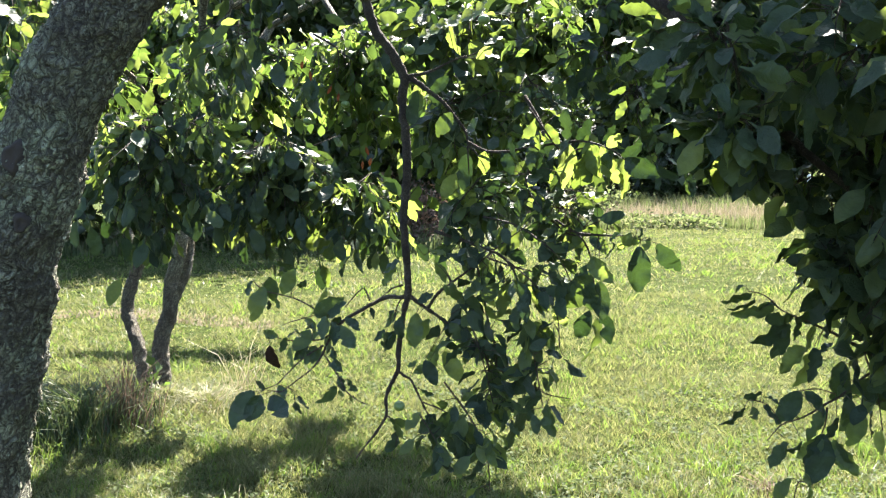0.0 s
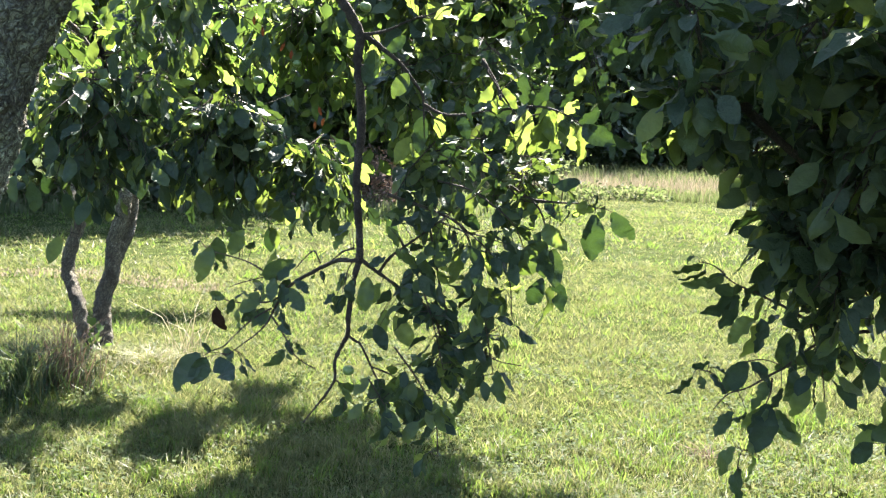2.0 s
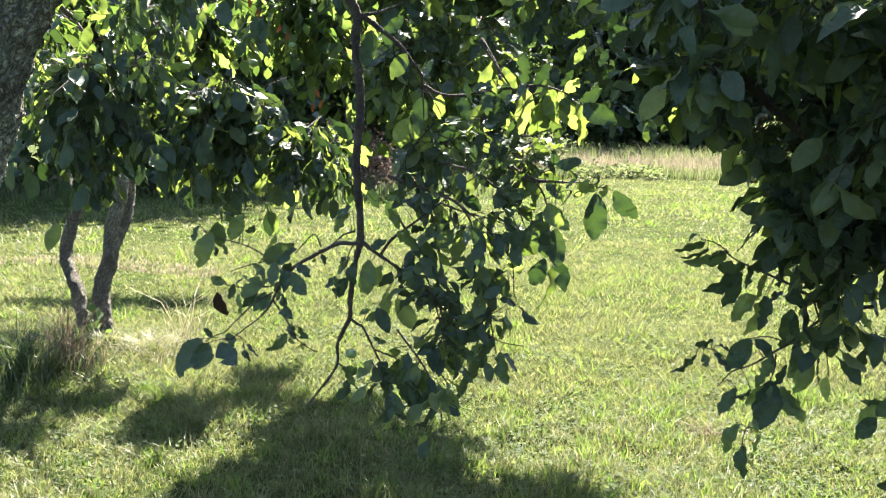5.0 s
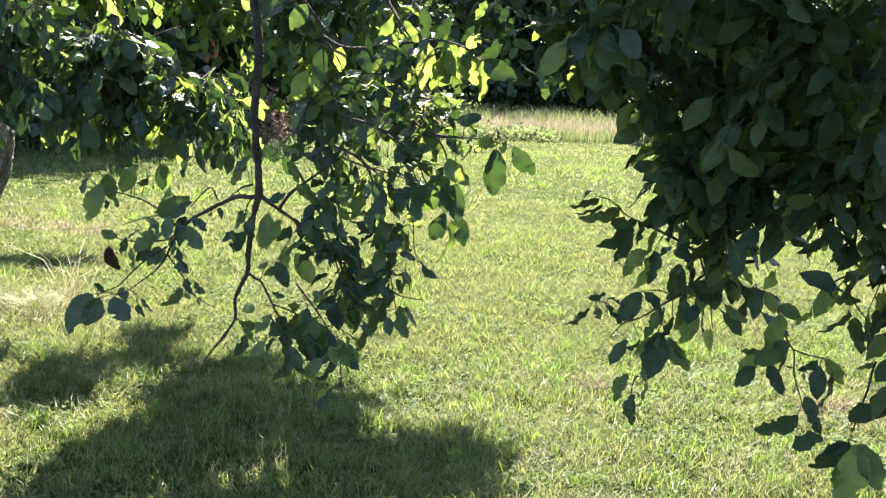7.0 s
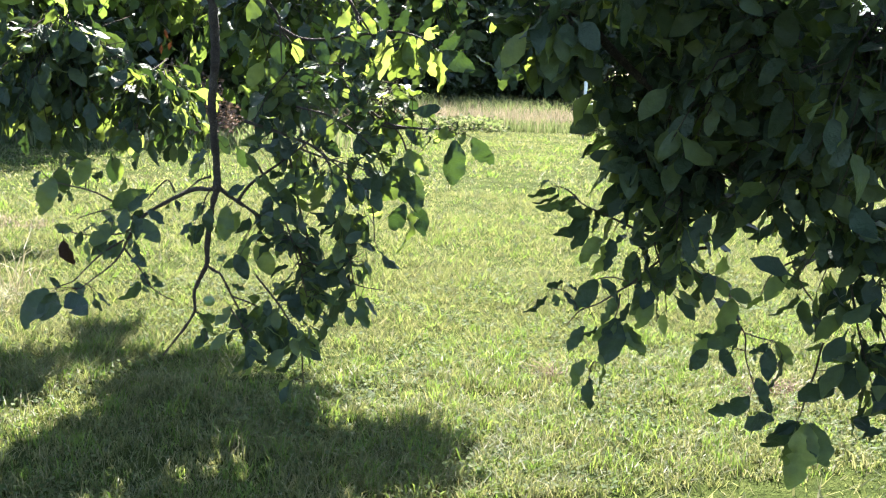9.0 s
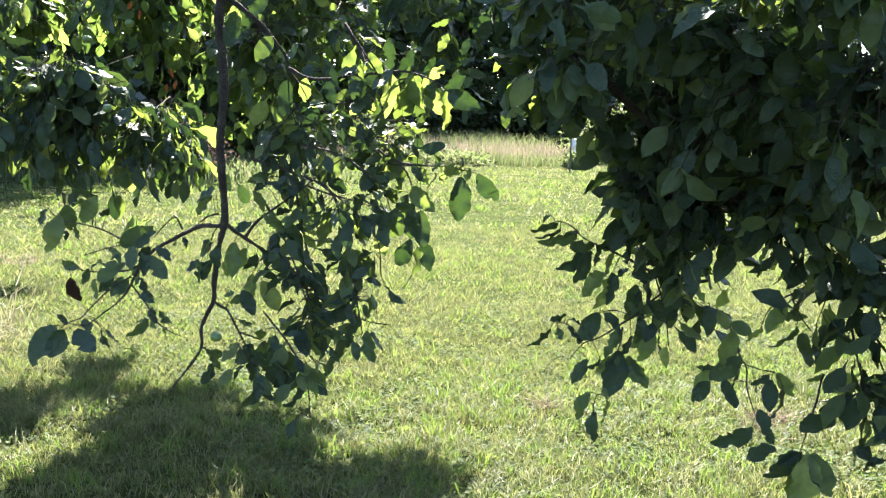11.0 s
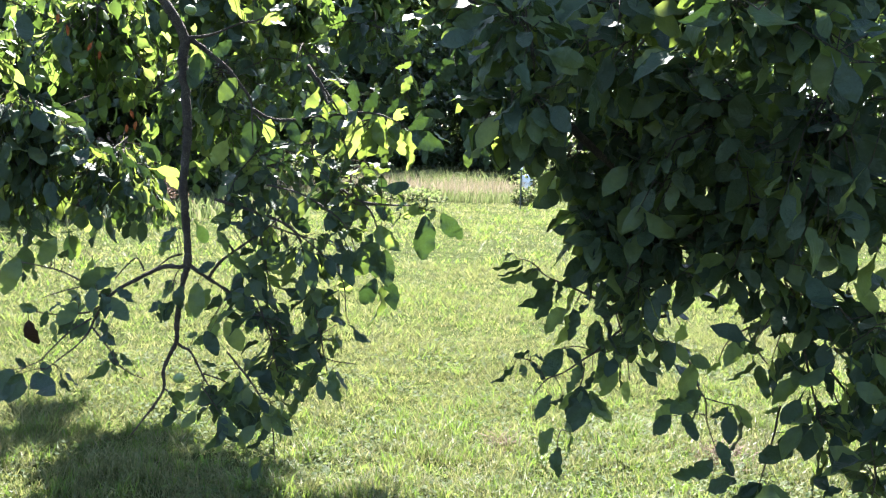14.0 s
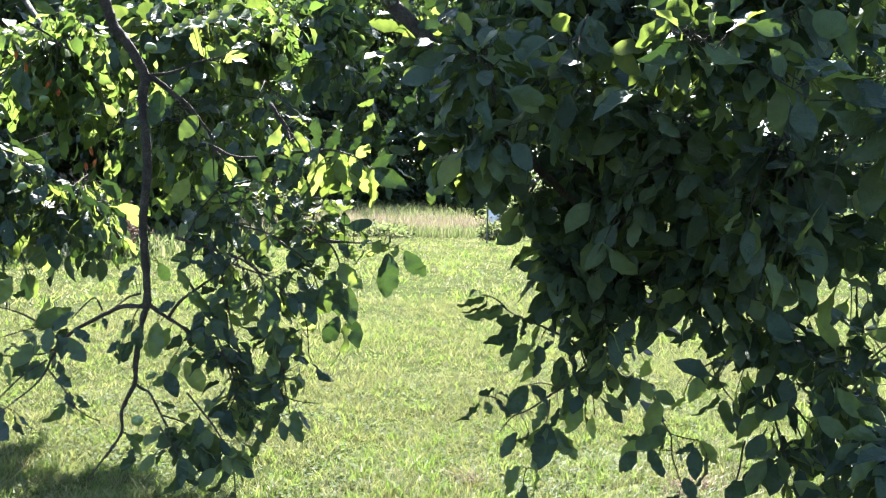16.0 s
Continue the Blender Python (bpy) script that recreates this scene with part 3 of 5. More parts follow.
# left of the hanging branch
leafy_twig([(-0.083, 2.165, 1.2), (-0.1, 2.178, 1.195), (-0.135, 2.206, 1.192), (-0.172, 2.233, 1.172), (-0.201, 2.251, 1.154), (-0.244, 2.27, 1.127), (-0.271, 2.273, 1.098), (-0.29, 2.264, 1.065), (-0.306, 2.25, 1.033), (-0.328, 2.236, 1.008), (-0.365, 2.215, 0.982), (-0.39, 2.194, 0.965)], 0.0062, (
    ((-0.466, 2.205, 0.963), (-0.496, 2.128, 0.913), 0), ((-0.447, 2.208, 0.953), (-0.455, 2.146, 0.906), -26), ((-0.417, 2.195, 0.953), (-0.376, 2.139, 0.906), 0), ((-0.403, 2.232, 0.97), (-0.386, 2.198, 0.955), -32),
    ((-0.361, 2.2, 0.954), (-0.36, 2.16, 0.926), 73), ((-0.35, 2.182, 0.956), (-0.333, 2.157, 0.928), -66), ((-0.179, 2.232, 1.162), (-0.165, 2.232, 1.138), -32), ((-0.195, 2.257, 1.148), (-0.203, 2.269, 1.135), -32),
    ((-0.296, 2.288, 1.133), (-0.299, 2.246, 1.089), 26), ((-0.272, 2.262, 1.123), (-0.268, 2.223, 1.079), -37), ((-0.258, 2.258, 1.114), (-0.225, 2.229, 1.058), 0), ((-0.241, 2.261, 1.134), (-0.208, 2.233, 1.116), -37),
    ((-0.293, 2.286, 1.083), (-0.282, 2.248, 1.052), -60), ((-0.26, 2.306, 1.13), (-0.287, 2.322, 1.091), -46), ((-0.315, 2.313, 1.089), (-0.341, 2.296, 1.072), 46),
))
leafy_twig([(-0.299, 2.267, 1.063), (-0.331, 2.269, 1.044), (-0.358, 2.265, 1.024), (-0.39, 2.238, 0.994), (-0.407, 2.218, 0.978), (-0.433, 2.207, 0.969), (-0.45, 2.19, 0.96)], 0.0026, (
    ((-0.432, 2.203, 0.97), (-0.46, 2.218, 0.984), -32), ((-0.339, 2.277, 1.061), (-0.373, 2.27, 1.028), -37), ((-0.319, 2.286, 1.059), (-0.344, 2.26, 1.022), 0), ((-0.304, 2.279, 1.052), (-0.328, 2.274, 1.019), 26),
    ((-0.382, 2.287, 1.055), (-0.387, 2.26, 1.018), 46), ((-0.436, 2.164, 0.964), (-0.465, 2.148, 0.943), -37),
))
leafy_twig([(-0.298, 2.256, 1.046), (-0.277, 2.231, 1.023), (-0.254, 2.203, 0.997), (-0.235, 2.18, 0.969), (-0.207, 2.167, 0.95), (-0.183, 2.162, 0.94)], 0.0022, (
    ((-0.274, 2.247, 1.062), (-0.253, 2.188, 1.017), 60), ((-0.251, 2.219, 0.998), (-0.246, 2.191, 0.967), 37), ((-0.234, 2.213, 0.989), (-0.212, 2.177, 0.97), 53), ((-0.256, 2.172, 0.98), (-0.28, 2.131, 0.952), -53),
    ((-0.251, 2.171, 0.974), (-0.241, 2.154, 0.962), 32), ((-0.258, 2.182, 0.979), (-0.283, 2.191, 0.97), 60), ((-0.219, 2.153, 0.965), (-0.22, 2.158, 0.946), 32),
))
leafy_twig([(-0.274, 2.273, 1.095), (-0.303, 2.279, 1.077), (-0.341, 2.295, 1.071), (-0.379, 2.313, 1.067), (-0.416, 2.334, 1.068), (-0.445, 2.358, 1.076)], 0.0026, (
    ((-0.335, 2.288, 1.099), (-0.36, 2.252, 1.052), -18), ((-0.328, 2.31, 1.101), (-0.35, 2.34, 1.1), 32), ((-0.423, 2.336, 1.075), (-0.467, 2.36, 1.081), -18), ((-0.402, 2.322, 1.074), (-0.407, 2.306, 1.041), -46),
    ((-0.38, 2.317, 1.064), (-0.357, 2.299, 1.031), 37), ((-0.393, 2.307, 1.073), (-0.385, 2.304, 1.095), -60), ((-0.357, 2.31, 1.072), (-0.374, 2.327, 1.105), 53),
))
leafy_twig([(-0.299, 2.309, 1.13), (-0.339, 2.349, 1.148), (-0.373, 2.375, 1.161), (-0.406, 2.397, 1.168), (-0.439, 2.419, 1.173), (-0.473, 2.441, 1.178), (-0.497, 2.45, 1.192), (-0.507, 2.45, 1.207)], 0.0022, (
    ((-0.51, 2.462, 1.201), (-0.536, 2.475, 1.161), 37), ((-0.476, 2.441, 1.188), (-0.506, 2.404, 1.116), 0), ((-0.463, 2.456, 1.214), (-0.461, 2.465, 1.145), 0), ((-0.383, 2.376, 1.242), (-0.42, 2.386, 1.177), 0),
    ((-0.356, 2.375, 1.214), (-0.377, 2.393, 1.181), -26), ((-0.383, 2.396, 1.243), (-0.446, 2.426, 1.25), -66), ((-0.395, 2.386, 1.233), (-0.443, 2.429, 1.217), -66), ((-0.437, 2.409, 1.167), (-0.436, 2.413, 1.132), 46),
    ((-0.466, 2.442, 1.15), (-0.463, 2.446, 1.127), -37),
))
leafy_twig([(-0.295, 2.312, 1.139), (-0.338, 2.334, 1.126), (-0.393, 2.356, 1.108), (-0.416, 2.362, 1.098)], 0.0018, (
    ((-0.334, 2.333, 1.133), (-0.288, 2.323, 1.179), 66), ((-0.325, 2.319, 1.131), (-0.257, 2.279, 1.174), 26), ((-0.287, 2.295, 1.127), (-0.25, 2.272, 1.171), -37), ((-0.356, 2.358, 1.119), (-0.323, 2.326, 1.098), -53),
))
leafy_twig([(-0.097, 2.176, 1.224), (-0.121, 2.195, 1.215), (-0.135, 2.206, 1.203), (-0.154, 2.22, 1.187)], 0.0026, (
    ((-0.103, 2.181, 1.279), (-0.151, 2.206, 1.258), 37), ((-0.11, 2.187, 1.265), (-0.149, 2.2, 1.226), 26),
))
leafy_twig([(-0.179, 2.238, 1.179), (-0.193, 2.249, 1.206), (-0.207, 2.259, 1.2), (-0.228, 2.275, 1.177), (-0.246, 2.285, 1.155)], 0.0022)
leafy_twig([(-0.097, 2.176, 1.196), (-0.109, 2.185, 1.176), (-0.114, 2.188, 1.159)], 0.0016, (
    ((-0.118, 2.205, 1.159), (-0.144, 2.227, 1.132), 46), ((-0.108, 2.19, 1.153), (-0.151, 2.21, 1.121), 46), ((-0.139, 2.207, 1.104), (-0.177, 2.239, 1.09), 26), ((-0.125, 2.177, 1.109), (-0.166, 2.207, 1.057), 26),
    ((-0.117, 2.177, 1.116), (-0.142, 2.189, 1.075), -37), ((-0.097, 2.15, 1.154), (-0.113, 2.15, 1.1), 26),
))
# the fork at the top of it
leafy_twig([(-0.086, 2.165, 1.712), (-0.049, 2.16, 1.716), (-0.015, 2.154, 1.726), (0.009, 2.149, 1.738), (0.04, 2.144, 1.75), (0.077, 2.135, 1.749)], 0.005, (
    ((0.106, 2.113, 1.871), (0.052, 2.143, 1.83), 37), ((0.065, 2.147, 1.839), (-0.015, 2.155, 1.83), 37), ((0.014, 2.156, 1.826), (-0.053, 2.162, 1.806), 37), ((0.024, 2.164, 1.828), (0.02, 2.184, 1.763), 53),
    ((0.053, 2.165, 1.757), (0.082, 2.157, 1.723), -37), ((0.077, 2.118, 1.747), (0.113, 2.123, 1.77), 46),
))
leafy_twig([(0.04, 2.144, 1.75), (0.075, 2.136, 1.759), (0.097, 2.128, 1.775)], 0.0022, (
    ((0.097, 2.127, 1.775), (0.132, 2.124, 1.802), -46), ((0.088, 2.143, 1.766), (0.126, 2.134, 1.74), -37),
))
leafy_twig([(-0.086, 2.165, 1.71), (-0.065, 2.163, 1.703), (-0.028, 2.156, 1.675), (0.004, 2.15, 1.649), (0.034, 2.145, 1.611), (0.055, 2.141, 1.58), (0.059, 2.14, 1.53), (0.061, 2.14, 1.484)], 0.008, (
    ((-0.055, 2.183, 1.694), (-0.062, 2.176, 1.629), 26), ((-0.028, 2.159, 1.675), (0.017, 2.16, 1.705), 26), ((0.023, 2.123, 1.625), (-0.016, 2.134, 1.575), 0), ((0.059, 2.147, 1.531), (0.032, 2.14, 1.458), -26),
    ((0.055, 2.15, 1.575), (0.088, 2.16, 1.607), -37), ((-0.049, 2.184, 1.681), (-0.089, 2.171, 1.609), -26),
))
leafy_twig([(0.059, 2.14, 1.559), (0.1, 2.127, 1.538), (0.15, 2.11, 1.537), (0.194, 2.094, 1.544), (0.23, 2.073, 1.521)], 0.005, (
    ((0.099, 2.109, 1.537), (0.087, 2.132, 1.484), 26), ((0.138, 2.113, 1.537), (0.156, 2.103, 1.483), 0), ((0.168, 2.096, 1.54), (0.199, 2.088, 1.578), -37), ((0.192, 2.081, 1.544), (0.22, 2.044, 1.483), 26),
    ((0.211, 2.081, 1.534), (0.254, 2.065, 1.552), 37), ((0.232, 2.091, 1.521), (0.246, 2.101, 1.457), 26),
))
leafy_twig([(0.004, 2.15, 1.649), (0.023, 2.147, 1.626), (0.037, 2.144, 1.603)], 0.002)
leafy_twig([(0.061, 2.14, 1.551), (0.081, 2.133, 1.529), (0.105, 2.125, 1.486)], 0.0022)
leafy_twig([(0.194, 2.094, 1.544), (0.247, 2.06, 1.552), (0.303, 2.017, 1.556), (0.351, 1.975, 1.54), (0.386, 1.94, 1.512)], 0.004, (
    ((0.314, 2.011, 1.554), (0.323, 1.986, 1.483), 46), ((0.341, 1.987, 1.546), (0.375, 1.975, 1.465), 60), ((0.359, 1.955, 1.533), (0.336, 1.992, 1.483), 37), ((0.375, 1.946, 1.521), (0.409, 1.91, 1.539), 37),
    ((0.378, 1.928, 1.516), (0.427, 1.885, 1.477), 37), ((0.375, 1.978, 1.525), (0.407, 1.952, 1.459), -26), ((0.269, 2.035, 1.555), (0.28, 2.022, 1.459), -26), ((0.257, 2.043, 1.551), (0.228, 2.057, 1.595), -37),
    ((0.295, 2.045, 1.557), (0.321, 2.02, 1.599), 37), ((0.238, 2.092, 1.55), (0.22, 2.097, 1.47), 26), ((0.355, 1.999, 1.541), (0.379, 1.969, 1.572), 37), ((0.328, 2.018, 1.55), (0.307, 2.039, 1.446), -37),
))
# the end of the hanging branch
leafy_twig([(-0.11, 2.172, 1.02), (-0.093, 2.167, 1.007), (-0.079, 2.164, 0.999), (-0.064, 2.161, 0.97), (-0.051, 2.159, 0.942), (-0.042, 2.157, 0.924), (-0.028, 2.155, 0.901), (-0.019, 2.153, 0.879)], 0.0034, (
    ((-0.063, 2.149, 1.046), (-0.085, 2.153, 1.032), 26), ((-0.021, 2.15, 0.917), (-0.056, 2.173, 0.862), 26), ((-0.035, 2.147, 0.911), (0.005, 2.125, 0.869), 26), ((-0.054, 2.136, 0.927), (-0.088, 2.131, 0.888), 37),
    ((-0.028, 2.132, 0.901), (-0.022, 2.144, 0.829), -37), ((-0.054, 2.135, 0.982), (-0.027, 2.12, 0.972), 53),
))
leafy_twig([(-0.051, 2.159, 0.946), (-0.015, 2.153, 0.933), (0.005, 2.149, 0.923), (0.039, 2.143, 0.904)], 0.0022, (
    ((0.005, 2.148, 0.926), (-0.008, 2.14, 0.871), -26), ((0.019, 2.135, 0.92), (0.058, 2.137, 0.872), 0), ((0.039, 2.133, 0.907), (0.078, 2.127, 0.847), 0), ((-0.001, 2.149, 0.917), (0.019, 2.126, 0.909), -32),
    ((0.025, 2.127, 0.916), (0.011, 2.131, 0.833), 26), ((0.039, 2.135, 0.906), (0.038, 2.145, 0.801), 46),
))
leafy_twig([(-0.138, 2.158, 0.915), (-0.116, 2.16, 0.896), (-0.109, 2.161, 0.873), (-0.117, 2.16, 0.839)], 0.0018, (
    ((-0.115, 2.137, 0.903), (-0.102, 2.133, 0.86), 46), ((-0.113, 2.173, 0.869), (-0.13, 2.152, 0.825), -37), ((-0.128, 2.146, 0.911), (-0.089, 2.16, 0.887), 37),
))
# right of the hanging branch
leafy_twig([(-0.083, 2.165, 1.203), (-0.062, 2.161, 1.187), (-0.038, 2.157, 1.17), (-0.006, 2.152, 1.148), (0.025, 2.146, 1.128), (0.063, 2.139, 1.104), (0.099, 2.127, 1.06), (0.124, 2.118, 1.031)], 0.0052, (
    ((-0.063, 2.142, 1.162), (-0.069, 2.123, 1.089), 0), ((-0.085, 2.179, 1.111), (-0.079, 2.182, 1.074), 53), ((-0.033, 2.166, 1.144), (-0.058, 2.184, 1.094), 26), ((-0.02, 2.171, 1.082), (-0.027, 2.168, 1.026), 26),
    ((-0, 2.168, 1.066), (0.041, 2.177, 0.993), 0), ((-0.045, 2.156, 1.047), (-0.018, 2.144, 0.993), 0), ((0.015, 2.123, 1.142), (0.048, 2.12, 1.099), 26), ((0.009, 2.156, 1.101), (0.037, 2.168, 1.044), 37),
    ((0.069, 2.119, 1.076), (0.035, 2.134, 1.043), 26), ((0.089, 2.15, 1.104), (0.099, 2.148, 1.043), 26), ((-0.059, 2.157, 1.186), (-0.032, 2.135, 1.209), -26), ((-0.013, 2.139, 1.135), (-0.034, 2.154, 1.085), -37),
    ((0.02, 2.155, 1.112), (0.007, 2.151, 1.153), -46), ((0.046, 2.139, 1.108), (0.073, 2.152, 1.139), -46), ((-0.038, 2.167, 1.035), (-0.068, 2.157, 1.015), -26),
))
leafy_twig([(0.099, 2.127, 1.06), (0.109, 2.123, 1.017), (0.124, 2.118, 0.971), (0.137, 2.114, 0.939), (0.156, 2.107, 0.913)], 0.0026, (
    ((0.117, 2.102, 1.044), (0.102, 2.115, 0.969), -37), ((0.105, 2.106, 1.004), (0.134, 2.105, 0.969), 26), ((0.152, 2.106, 0.966), (0.135, 2.116, 0.911), 0), ((0.173, 2.097, 0.956), (0.181, 2.077, 0.852), -53),
    ((0.181, 2.084, 1.048), (0.167, 2.096, 0.987), -26), ((0.128, 2.13, 1.092), (0.132, 2.11, 1.024), 37), ((0.137, 2.118, 0.938), (0.112, 2.142, 0.884), 26), ((0.155, 2.089, 0.919), (0.166, 2.068, 0.891), 37),
    ((0.125, 2.128, 0.969), (0.085, 2.14, 0.925), 26),
))
leafy_twig([(0.124, 2.118, 1.031), (0.156, 2.107, 1.024), (0.188, 2.097, 1.013), (0.216, 2.084, 0.992), (0.243, 2.064, 0.984), (0.284, 2.034, 0.983)], 0.0022, (
    ((0.203, 2.114, 0.956), (0.197, 2.133, 0.915), 26), ((0.233, 2.052, 0.967), (0.241, 2.031, 0.899), 46), ((0.211, 2.094, 1.15), (0.248, 2.086, 1.081), 37), ((0.206, 2.093, 1.101), (0.231, 2.065, 1.033), -46),
    ((0.207, 2.093, 1.135), (0.179, 2.116, 1.062), 37), ((0.224, 2.066, 1.025), (0.241, 2.067, 0.993), -26), ((0.171, 2.121, 1.05), (0.203, 2.12, 1.037), 37), ((0.18, 2.083, 1.022), (0.206, 2.08, 1.059), -46),
    ((0.217, 2.061, 0.998), (0.185, 2.059, 0.946), -37),
))
leafy_twig([(-0.038, 2.157, 1.17), (-0.013, 2.153, 1.206), (0.021, 2.147, 1.234), (0.06, 2.14, 1.263), (0.099, 2.127, 1.295), (0.137, 2.114, 1.328), (0.19, 2.096, 1.368)], 0.004, (
    ((0.059, 2.121, 1.217), (0.079, 2.104, 1.154), 37), ((0.115, 2.141, 1.25), (0.085, 2.17, 1.201), 26), ((0.145, 2.091, 1.242), (0.134, 2.097, 1.158), -37), ((0.181, 2.093, 1.242), (0.199, 2.105, 1.183), 0),
    ((-0.019, 2.15, 1.28), (0.007, 2.156, 1.233), -26), ((0.02, 2.126, 1.236), (0.04, 2.135, 1.182), 37), ((0.008, 2.131, 1.295), (-0.025, 2.131, 1.315), 46), ((0.047, 2.129, 1.275), (0.021, 2.151, 1.313), 37),
    ((0.087, 2.142, 1.293), (0.112, 2.128, 1.249), 26), ((0.125, 2.129, 1.314), (0.1, 2.144, 1.353), 37), ((0.151, 2.125, 1.327), (0.184, 2.132, 1.274), 26), ((0.073, 2.129, 1.275), (0.093, 2.126, 1.315), -46),
))
leafy_twig([(0.099, 2.127, 1.295), (0.15, 2.11, 1.277), (0.2, 2.092, 1.265), (0.236, 2.069, 1.255)], 0.003, (
    ((0.246, 2.065, 1.232), (0.217, 2.082, 1.165), 0), ((0.282, 2.012, 1.251), (0.265, 2.012, 1.189), 0), ((0.223, 2.062, 1.281), (0.2, 2.093, 1.239), 37), ((0.194, 2.093, 1.265), (0.161, 2.084, 1.221), 26),
))
leafy_twig([(0.19, 2.096, 1.428), (0.228, 2.075, 1.407), (0.259, 2.051, 1.378), (0.292, 2.027, 1.358), (0.328, 1.998, 1.354), (0.359, 1.969, 1.354), (0.388, 1.94, 1.355), (0.412, 1.915, 1.348)], 0.0042, (
    ((0.275, 2.038, 1.336), (0.233, 2.062, 1.276), 0), ((0.238, 2.065, 1.271), (0.26, 2.034, 1.231), -37), ((0.322, 1.985, 1.269), (0.269, 2.042, 1.189), 0), ((0.343, 2.006, 1.251), (0.335, 1.999, 1.173), 0),
    ((0.319, 1.993, 1.186), (0.292, 2.028, 1.123), 0), ((0.336, 2.007, 1.174), (0.339, 1.983, 1.086), -60), ((0.352, 2, 1.188), (0.367, 2.006, 1.121), 53), ((0.43, 1.908, 1.352), (0.42, 1.923, 1.328), 37),
    ((0.408, 1.911, 1.334), (0.404, 1.926, 1.238), 0), ((0.39, 1.917, 1.364), (0.372, 1.925, 1.321), 0), ((0.443, 1.903, 1.341), (0.481, 1.895, 1.281), 37), ((0.411, 1.929, 1.375), (0.423, 1.926, 1.346), -53),
    ((0.411, 1.927, 1.356), (0.389, 1.927, 1.328), -26), ((0.373, 1.936, 1.361), (0.351, 1.948, 1.348), 46), ((0.339, 2.002, 1.348), (0.349, 1.976, 1.316), 37),
))
leafy_twig([(0.292, 2.027, 1.358), (0.31, 2.013, 1.335), (0.321, 2.004, 1.305), (0.327, 2, 1.262), (0.329, 1.998, 1.213)], 0.0024, (
    ((0.36, 1.952, 1.34), (0.365, 1.969, 1.305), -53), ((0.306, 2.024, 1.322), (0.285, 2.051, 1.282), 37), ((0.319, 1.993, 1.306), (0.348, 1.946, 1.256), 37), ((0.318, 2.023, 1.285), (0.294, 2.026, 1.247), 37),
    ((0.323, 1.977, 1.253), (0.316, 2.003, 1.187), 37), ((0.201, 2.103, 1.357), (0.227, 2.104, 1.321), -37), ((0.259, 2.051, 1.37), (0.222, 2.059, 1.345), 37),
))
# twigs of the drooping bough, over the lawn
leafy_twig([(1.023, 1.918, 1.096), (1, 1.925, 1.091), (0.971, 1.934, 1.082), (0.93, 1.946, 1.069), (0.899, 1.95, 1.046), (0.875, 1.953, 1.026), (0.851, 1.955, 1.004), (0.82, 1.959, 0.985), (0.795, 1.961, 0.968), (0.77, 1.963, 0.954), (0.738, 1.968, 0.942), (0.719, 1.968, 0.925), (0.702, 1.966, 0.905)], 0.0042, (
    ((0.938, 1.931, 1.083), (0.914, 1.926, 1.043), -37), ((0.919, 1.958, 1.041), (0.891, 1.943, 0.999), -37), ((0.902, 1.939, 1.036), (0.93, 1.924, 1.004), 26), ((0.783, 2, 1.005), (0.734, 1.978, 0.944), 0),
    ((0.822, 1.955, 0.973), (0.777, 1.937, 0.928), 46), ((0.868, 1.935, 1.017), (0.859, 1.943, 0.986), 37), ((0.86, 1.925, 1.007), (0.854, 1.913, 0.952), 0), ((0.91, 1.946, 0.981), (0.917, 1.928, 0.921), -60),
    ((0.894, 1.921, 0.968), (0.854, 1.917, 0.913), 26), ((0.744, 1.958, 0.903), (0.703, 1.954, 0.853), 53), ((0.762, 1.928, 0.911), (0.733, 1.947, 0.881), -46), ((0.871, 1.947, 1.041), (0.847, 1.963, 1.002), 37),
    ((0.995, 1.955, 1.078), (1.014, 1.917, 1.047), -26),
))
leafy_twig([(0.966, 1.939, 1.092), (0.934, 1.952, 1.092), (0.914, 1.962, 1.096), (0.886, 1.979, 1.115), (0.858, 1.997, 1.133), (0.829, 2.011, 1.146), (0.805, 2.022, 1.158), (0.775, 2.034, 1.169), (0.75, 2.046, 1.183), (0.733, 2.057, 1.202), (0.714, 2.066, 1.214), (0.69, 2.074, 1.218)], 0.0032, (
    ((0.68, 2.08, 1.23), (0.661, 2.096, 1.218), 46), ((0.695, 2.062, 1.217), (0.635, 2.071, 1.188), -60), ((0.702, 2.065, 1.206), (0.671, 2.073, 1.16), -60), ((0.75, 2.077, 1.194), (0.685, 2.068, 1.144), -37),
    ((0.777, 2.032, 1.164), (0.715, 2.025, 1.154), -37), ((0.774, 2.014, 1.161), (0.847, 2.017, 1.18), 46), ((0.791, 2.05, 1.162), (0.784, 2.033, 1.116), -37), ((0.766, 2.02, 1.151), (0.693, 2.043, 1.103), -37),
    ((0.766, 2.037, 1.142), (0.741, 2.025, 1.074), -26), ((0.816, 2.013, 1.149), (0.791, 2.015, 1.103), -37), ((0.803, 2.015, 1.101), (0.737, 2.001, 1.058), 46), ((0.823, 2.015, 1.098), (0.774, 1.994, 1.02), -26),
    ((0.808, 1.992, 1.105), (0.808, 1.961, 1.047), 0), ((0.853, 2.002, 1.111), (0.822, 1.988, 1.106), 53), ((0.873, 2.006, 1.169), (0.868, 1.961, 1.103), -46), ((0.865, 1.955, 1.102), (0.892, 1.945, 1.058), -37),
    ((0.743, 2.047, 1.191), (0.706, 2.077, 1.189), 53),
))
leafy_twig([(0.934, 1.952, 1.092), (0.919, 1.954, 1.078), (0.903, 1.951, 1.053)], 0.002, (
    ((0.866, 1.981, 1.076), (0.852, 1.961, 1.001), 0),
))
